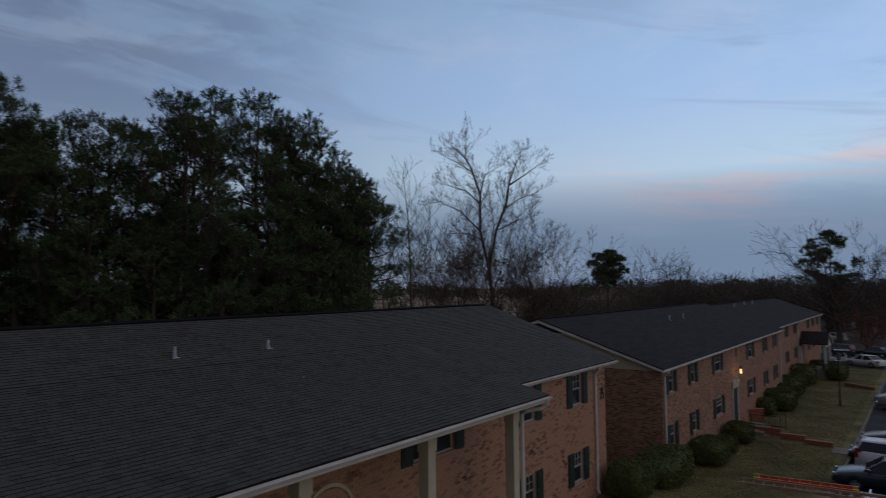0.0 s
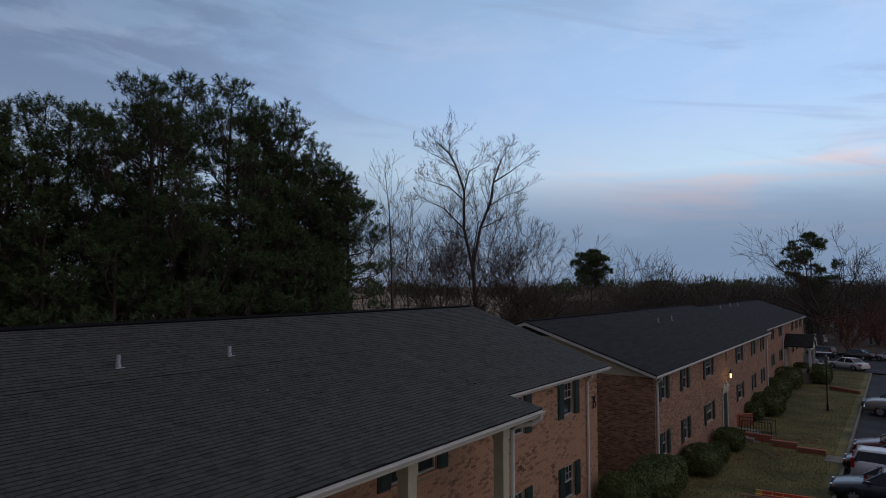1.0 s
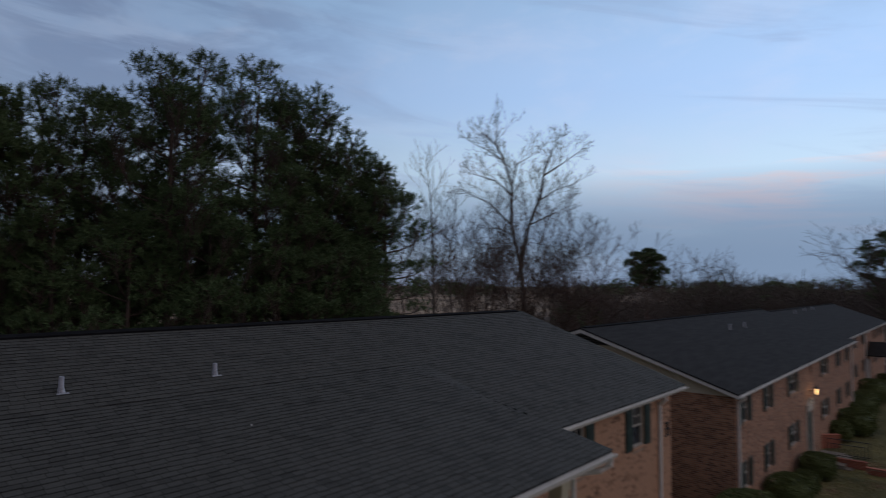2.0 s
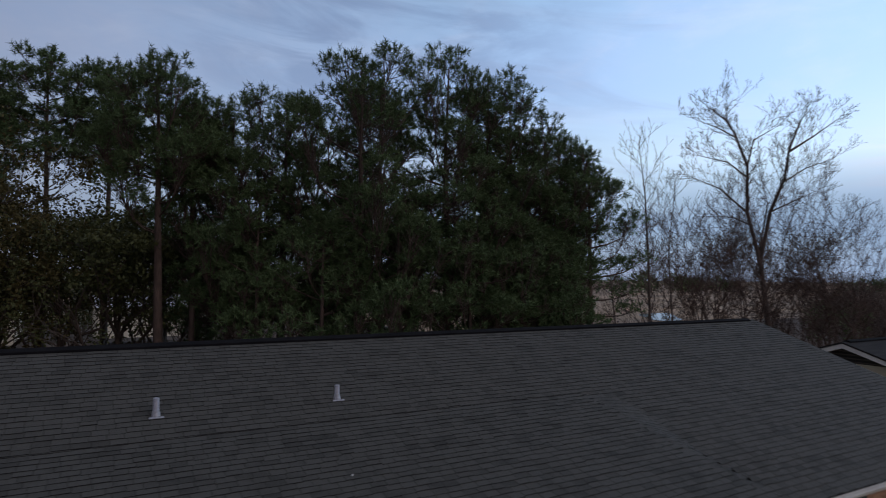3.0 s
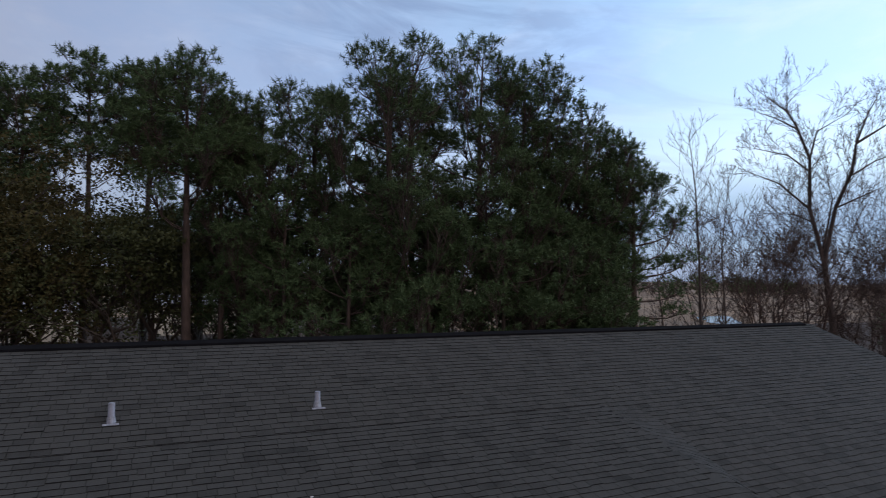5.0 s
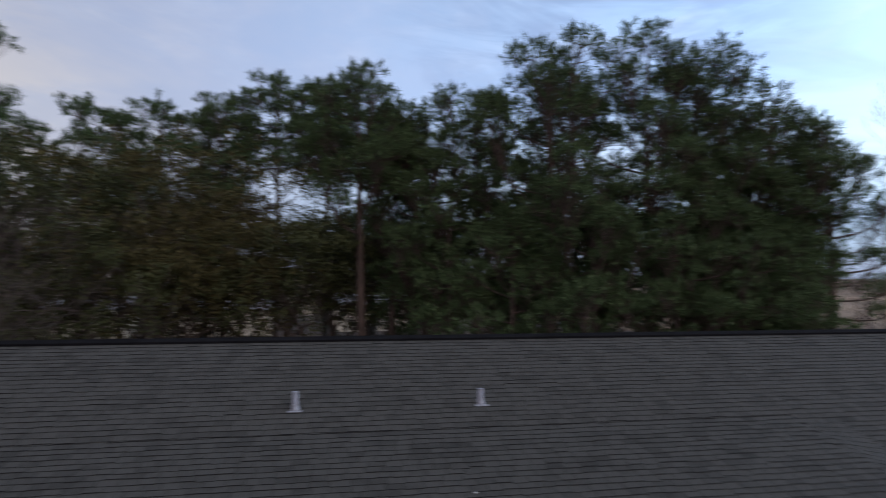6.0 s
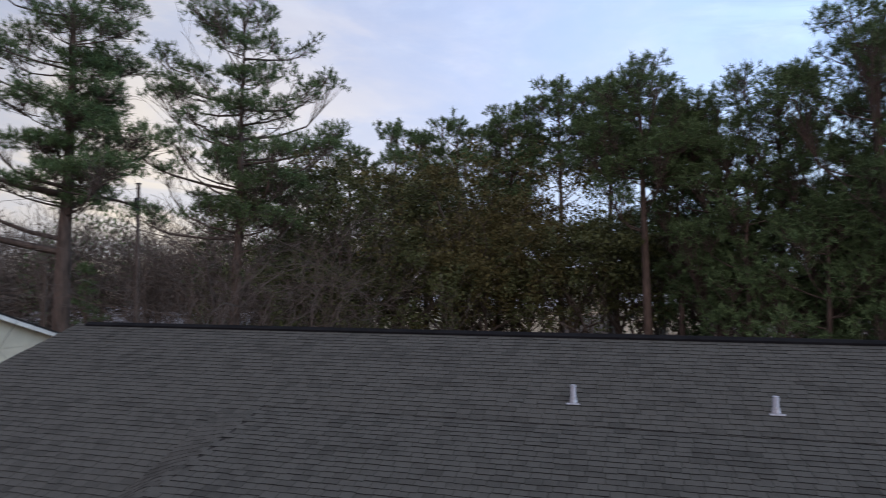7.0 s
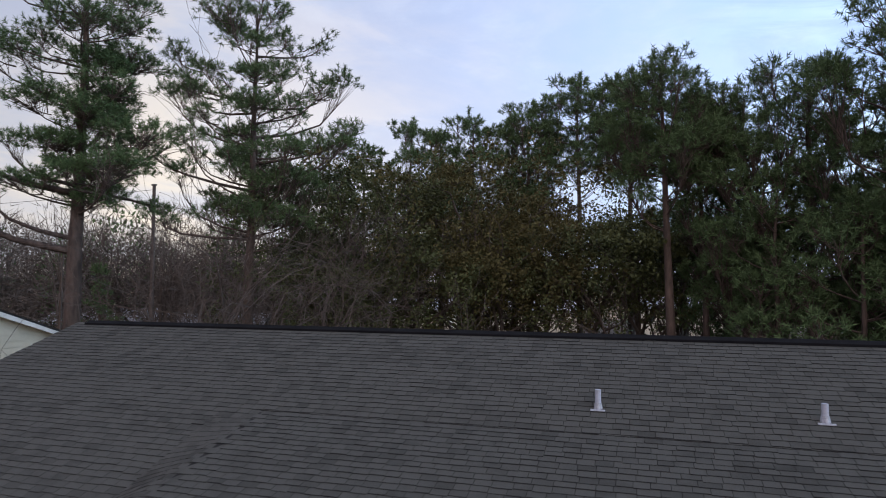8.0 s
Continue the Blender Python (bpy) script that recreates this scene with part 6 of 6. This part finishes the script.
    if rack:
        for x in (b - 0.2, c + 0.5):
            bar = bmesh.new()
            tube(bar, [(x, -hw * 0.72, H - 0.03), (x, -hw * 0.70, H + 0.10), (x, hw * 0.70, H + 0.10), (x, hw * 0.72, H - 0.03)], 0.022, 6)
            part("roof_bar", bar, CHROME, th)
    return th


def parked(kind, x, nose_in, paint, label, y=-1.05, **more):
    L = CAR_KINDS[kind][0]
    yc = y - L / 2
    return car(kind, (x, yc, lie(x, yc) - 0.145), 90 if nose_in else -90, paint, label, **more)


NAVY = car_paint("dark_slate_paint", (0.030, 0.036, 0.048))
WHITE = car_paint("white_paint", (0.70, 0.70, 0.70))
BLACKP = car_paint("black_paint", (0.012, 0.012, 0.014))
MAROON = car_paint("maroon_paint", (0.13, 0.012, 0.018))
SILVER = car_paint("silver_paint", (0.40, 0.40, 0.41))
TAN = car_paint("pewter_paint", (0.26, 0.23, 0.20))
parked("van", 16.85, True, SILVER, "silver van with ladders on its roof rack", rack=True)
parked("sedan", 27.5, True, NAVY, "dark slate sedan parked nose to the kerb", y=-0.85)
parked("crossover", 30.9, False, WHITE, "white boxy crossover backed up to the kerb", y=-1.5)
parked("sedan", 33.0, True, BLACKP, "black sedan parked nose to the kerb")
parked("sedan", 37.4, True, MAROON, "maroon sedan parked nose to the kerb", y=-1.3)
parked("sedan", 55.8, True, NAVY, "dark sedan parked beyond the pickup truck")
for kind, x, y, turn, paint, label in (("sedan", 87.2, 1.4, 52, WHITE, "white sedan parked on the far drive"), ("crossover", 104.0, 5.6, 62, NAVY, "dark blue wagon parked across the drive"),
                                       ("sedan", 103.6, 1.2, 62, BLACKP, "black sedan parked across the drive"), ("sedan", 103.0, -3.2, 62, SILVER, "silver sedan parked across the drive"),
                                       ("crossover", 132.0, 9.0, 70, WHITE, "pale wagon parked among far trees")):
    car(kind, (x, y, lie(x, y) + (0.02 if x < 108 else 0.0)), turn, paint, label)


def pickup(x, paint):
    """A pickup truck, nose to the kerb: cab, hood, open bed, chrome bumper."""
    L, W = 5.6, 1.98
    yc = -1.4 - L / 2
    th = thing("car", (x, yc, lie(x, yc) - 0.145), "pewter pickup truck with a chrome bumper parked nose in", "car", "parked cars", turn=90)
    hw = W / 2
    st = [section(L / 2 - d, hw * w, 0.42, z, 0.04) for d, w, z in ((0.0, 0.86, 0.90), (0.06, 0.94, 1.06), (0.5, 1.0, 1.16), (1.45, 1.0, 1.22), (1.6, 1.0, 1.22), (3.3, 1.0, 1.22), (3.45, 1.0, 1.20))]
    part("body", loft(bmesh.new(), st), paint, th, smooth=True)
    bed = boxes((-L / 2, L / 2 - 3.46, -hw * 0.98, -hw * 0.90, 0.5, 1.2), (-L / 2, L / 2 - 3.46, hw * 0.90, hw * 0.98, 0.5, 1.2), (-L / 2, -L / 2 + 0.08, -hw * 0.899, hw * 0.899, 0.5, 1.2), (-L / 2 + 0.081, L / 2 - 3.46, -hw * 0.899, hw * 0.899, 0.5, 0.62), bevel=0.015)
    part("bed", bed, paint, th)
    g = bmesh.new()
    x0, x1, x2, x3 = L / 2 - 1.35, L / 2 - 2.0, L / 2 - 3.2, L / 2 - 3.4
    loft(g, [[(x0, 0.84 * hw, 1.2), (x0, -0.84 * hw, 1.2), (x0 - 0.01, -0.84 * hw, 1.21), (x0 - 0.01, 0.84 * hw, 1.21)], [(x1, 0.92 * hw, 1.2), (x1, -0.92 * hw, 1.2), (x1, -0.76 * hw, 1.80), (x1, 0.76 * hw, 1.80)],
             [(x2, 0.92 * hw, 1.2), (x2, -0.92 * hw, 1.2), (x2, -0.76 * hw, 1.80), (x2, 0.76 * hw, 1.80)], [(x3, 0.88 * hw, 1.2), (x3, -0.88 * hw, 1.2), (x3, -0.86 * hw, 1.22), (x3, 0.86 * hw, 1.22)]])
    part("glasshouse", g, CAR_GLASS, th)
    part("roof_panel", boxes((x2 - 0.03, x1 + 0.03, -0.78 * hw, 0.78 * hw, 1.79, 1.86), bevel=0.03), paint, th)
    for s in (-1, 1):
        for xa, xb in ((x0, x1), (x3, x2), ((x1 + x2) / 2, (x1 + x2) / 2)):
            part("pillar", tube(bmesh.new(), [(xa, s * 0.93 * hw, 1.2), (xb, s * 0.77 * hw, 1.8)], 0.05, 6), paint, th)
        for xx in (L / 2 - 0.95, -L / 2 + 1.15):
            wheel(th, xx, s * (hw - 0.12), 0.39, s)
        part("headlight", boxes((L / 2 - 0.22, L / 2 + 0.005, min(s * hw * 0.58, s * hw * 0.86), max(s * hw * 0.58, s * hw * 0.86), 0.78, 0.98), bevel=0.03), HEADLIGHT, th)
        part("mirror", boxes((x0 - 0.35, x0 - 0.2, min(s * hw * 1.0, s * hw * 1.2), max(s * hw * 1.0, s * hw * 1.2), 1.22, 1.42), bevel=0.02), BLACK_TRIM, th)
    part("front_bumper", boxes((L / 2 - 0.05, L / 2 + 0.10, -hw * 0.9, hw * 0.9, 0.45, 0.68), bevel=0.04), CHROME, th)
    part("grille", boxes((L / 2 - 0.03, L / 2 + 0.03, -hw * 0.52, hw * 0.52, 0.74, 1.0), bevel=0.015), BLACK_TRIM, th)


pickup(52.9, TAN)


def golf_cart(x, y):
    th = thing("golf_cart", (x, y, lie(x, y) + 0.02), "white golf cart with a canopy on the far drive", "cart", turn=90)
    part("body", loft(bmesh.new(), [section(q, 0.58 * w, 0.28, z, 0.02) for q, w, z in ((1.15, 0.8, 0.6), (1.0, 0.95, 0.85), (0.55, 1.0, 0.8), (0.5, 1.0, 0.42), (0.0, 1.0, 0.42), (-0.05, 1.0, 0.72), (-0.6, 1.0, 0.75), (-1.1, 0.9, 0.7), (-1.2, 0.85, 0.5))]), WHITE, th)
    part("seat", boxes((-0.5, -0.05, -0.5, 0.5, 0.76, 0.86), (-0.62, -0.5, -0.5, 0.5, 0.8, 1.2), bevel=0.03), SIDING, th)
    part("canopy", boxes((-1.0, 0.75, -0.58, 0.58, 1.78, 1.84), bevel=0.025), WHITE, th)
    for qx, tx in ((0.6, 0.5), (-0.85, -0.8)):
        for s in (-1, 1):
            part("post", tube(bmesh.new(), [(qx, s * 0.5, 0.6), (tx, s * 0.5, 1.79)], 0.02, 6), BLACK_TRIM, th)
    for qx in (0.75, -0.75):
        for s in (-1, 1):
            wheel(th, qx, s * 0.5, 0.23, s)


golf_cart(88.6, 4.2)


# ladders on the van's rack
ORANGE = material("orange_fibreglass", (0.62, 0.10, 0.03), 0.5, vary=0.2, scale=4, bump=0.1)
YELLOW = plain("yellow_plastic", (0.62, 0.36, 0.05), 0.5)
WOODEN = material("weathered_wood", (0.33, 0.22, 0.14), 0.8, vary=0.3, scale=5, bump=0.3, stretch=(1, 0.1, 1))


def ladder(at, turn, length, width, mat, rung_mat, label, caps=None, rungs=0.305):
    th = thing("ladder", at, label, "ladder", "ladders on the rack", turn=turn)
    for s in (-1, 1):
        part("rail", boxes((-length / 2, length / 2, s * width / 2 - 0.022, s * width / 2 + 0.022, 0.0, 0.095), bevel=0.006), mat, th)
        if caps:
            for e in (-1, 1):
                x = e * length / 2
                part("end_cap", boxes((min(x, x - e * 0.16), max(x, x - e * 0.16) + (0.02 if e > 0 else 0), s * width / 2 - 0.03, s * width / 2 + 0.03, -0.006, 0.102), bevel=0.006), caps, th)
    n = int(length / rungs)
    me = bpy.data.meshes.new("rung")
    b = tube(bmesh.new(), [(0, -width / 2 + 0.012, 0.038), (0, width / 2 - 0.012, 0.038)], 0.017, 8)
    b.to_mesh(me)
    b.free()
    me.materials.append(rung_mat)
    for i in range(n):
        ob = new("rung", me)
        ob.parent = th
        ob.location = (-length / 2 + (i + 0.5) * length / n, 0, 0)
    return th


RACK_Z = lie(17.5, -3) - 0.145 + 1.50 + 0.125
ladder((17.05, -1.10, RACK_Z), 97, 3.05, 0.42, ORANGE, ORANGE, "orange fibreglass stepladder with yellow feet on the rack", YELLOW)
ladder((16.40, -1.7, RACK_Z), 97, 5.0, 0.56, WOODEN, WOODEN, "tan extension ladder lying on the roof rack")
pole_th = thing("pole", (16.73, -1.4, RACK_Z), "pale green plastic pole lying between the ladders", "pole", turn=97)
part("shaft", tube(bmesh.new(), [(-1.7, 0, 0.02), (1.7, 0, 0.02)], 0.018, 8), SIDING, pole_th)

# ---- pieces of roofs and walls, last ----
def lay_shingles(parent, roof, V, near):
    """Tabs inside the near stretch are parts of their own; the rest is one joined part."""
    mid = V.mean(1)
    own = near(mid[:, 0], mid[:, 1])
    part("shingles", shingle_mesh("shingles", V[~own], SHINGLE), None, roof, kind="stuff")
    # alike tabs share a few meshes
    base = V[own]
    kinds = {}
    for q in base:
        w = (round(float(q[1, 0] - q[0, 0]), 2), round(float(np.linalg.norm(q[0] - q[4])), 3))
        if w not in kinds:
            me = bpy.data.meshes.new("shingle")
            me.from_pydata([tuple(p) for p in (q - q[3])], [], [(0, 1, 2, 3), (4, 5, 1, 0)])
            me.materials.append(SHINGLE_PIECE)
            me.materials.append(SHINGLE_EDGE_SHADE)
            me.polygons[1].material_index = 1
            kinds[w] = me
        ob = new("shingle", kinds[w])
        ob.parent = roof
        ob.location = q[3]


SHINGLE_PIECE = material("asphalt_shingle_tab", SHINGLE_COLOUR, 0.75, vary=0.30, scale=2.2, bump=0.7, bump_scale=150, per_object=0.42, coords="World")
SHINGLE_PIECE.node_tree.nodes["Principled BSDF"].inputs["Specular IOR Level"].default_value = 0.12
main_roof = [o for o in B1.children if o.name.split(".")[0] == "roof"][0]
port_roof = [o for o in B1.children if o.name.split(".")[0] == "portico_roof"][0]
main_tabs = shingles(0, B1_LEN, -0.02, B1_EAVE - 0.007, B1_HALF, B1_RIDGE, 5)
lay_shingles(B1, main_roof, main_tabs, lambda x, y: (x > 10.4) & (x < 14.9) & (y > 3.6) & (y < 4.42))
port_tabs = shingles(PX0, PX1, PY0 - 0.02, PZ0 - 0.005, PY1 + 0.1, PZ1 + 0.03, 6)
mid = port_tabs.mean(1)
port_tabs = port_tabs[(mid[:, 1] < -0.03) | ((mid[:, 0] > PX0 + ROLL + 0.04) & (mid[:, 0] < PX1 - ROLL - 0.04))]
lay_shingles(B1, port_roof, port_tabs, lambda x, y: (x > 11.5) & (x < 12.9) & (y > -1.0) & (y < 0.6))


def lay_bricks(parent, wall, x0, x1, z0, z1, y, holes, near, seed):
    rnd = np.random.RandomState(seed)
    V, own = [], []
    c, z = 0, z0
    while z < z1:
        x = x0 - 0.1065 * (c % 2)
        while x < x1:
            a, b = max(x, x0), min(x + 0.203, x1)
            for h0, h1, hz0, hz1 in holes:
                if z + 0.065 > hz0 and z < hz1 and b > h0 and a < h1:
                    a, b = (h1, b) if a >= h0 else ((a, h0) if b <= h1 else (a, h0))
            if b - a > 0.03:
                out = y - 0.010 - rnd.rand() * 0.006
                t = z + 0.065
                V.append([(a, out, z), (b, out, z), (b, out, t), (a, out, t), (a, y, z), (b, y, z), (b, y, t), (a, y, t)])
                own.append(near(a, z) and b - a > 0.2)
            x += 0.213
        z, c = z + 0.075, c + 1
    V, own = np.array(V), np.array(own)
    F = np.array([(0, 1, 2, 3), (4, 5, 1, 0), (3, 2, 6, 7), (4, 0, 3, 7), (1, 5, 6, 2)])
    rest = V[~own]
    part("bricks", mesh_of("bricks", rest.reshape(-1, 3), (np.arange(len(rest))[:, None, None] * 8 + F[None]).reshape(-1, 4), BRICK), None, wall, kind="stuff")
    me = bpy.data.meshes.new("brick")
    q = V[own][0]
    me.from_pydata([tuple(p) for p in (q - q[0])], [], [tuple(f) for f in F])
    me.materials.append(WALL_BRICK)
    for q in V[own]:
        ob = new("brick", me)
        ob.parent = wall
        ob.location = q[0]


WALL_BRICK = material("red_brick_piece", (0.262, 0.116, 0.064), 0.92, vary=0.70, tint=(0.49, 0.285, 0.175), scale=1.2, bump=0.5, bump_scale=70, per_object=0.7)
front_wall = [o for o in B1.children if o.name.split(".")[0] == "wall"][0]
lay_bricks(B1, front_wall, 9.0, B1_LEN - 0.77, 0.2, B1_EAVE - 0.14, 0.20, [(xc - w / 2 - 0.0, xc + w / 2, z - 0.08, z + h) for xc, z, w, h in b1_windows],
           lambda x, z: 22.2 < x < 24.3 and 2.5 < z < 4.6, 7)
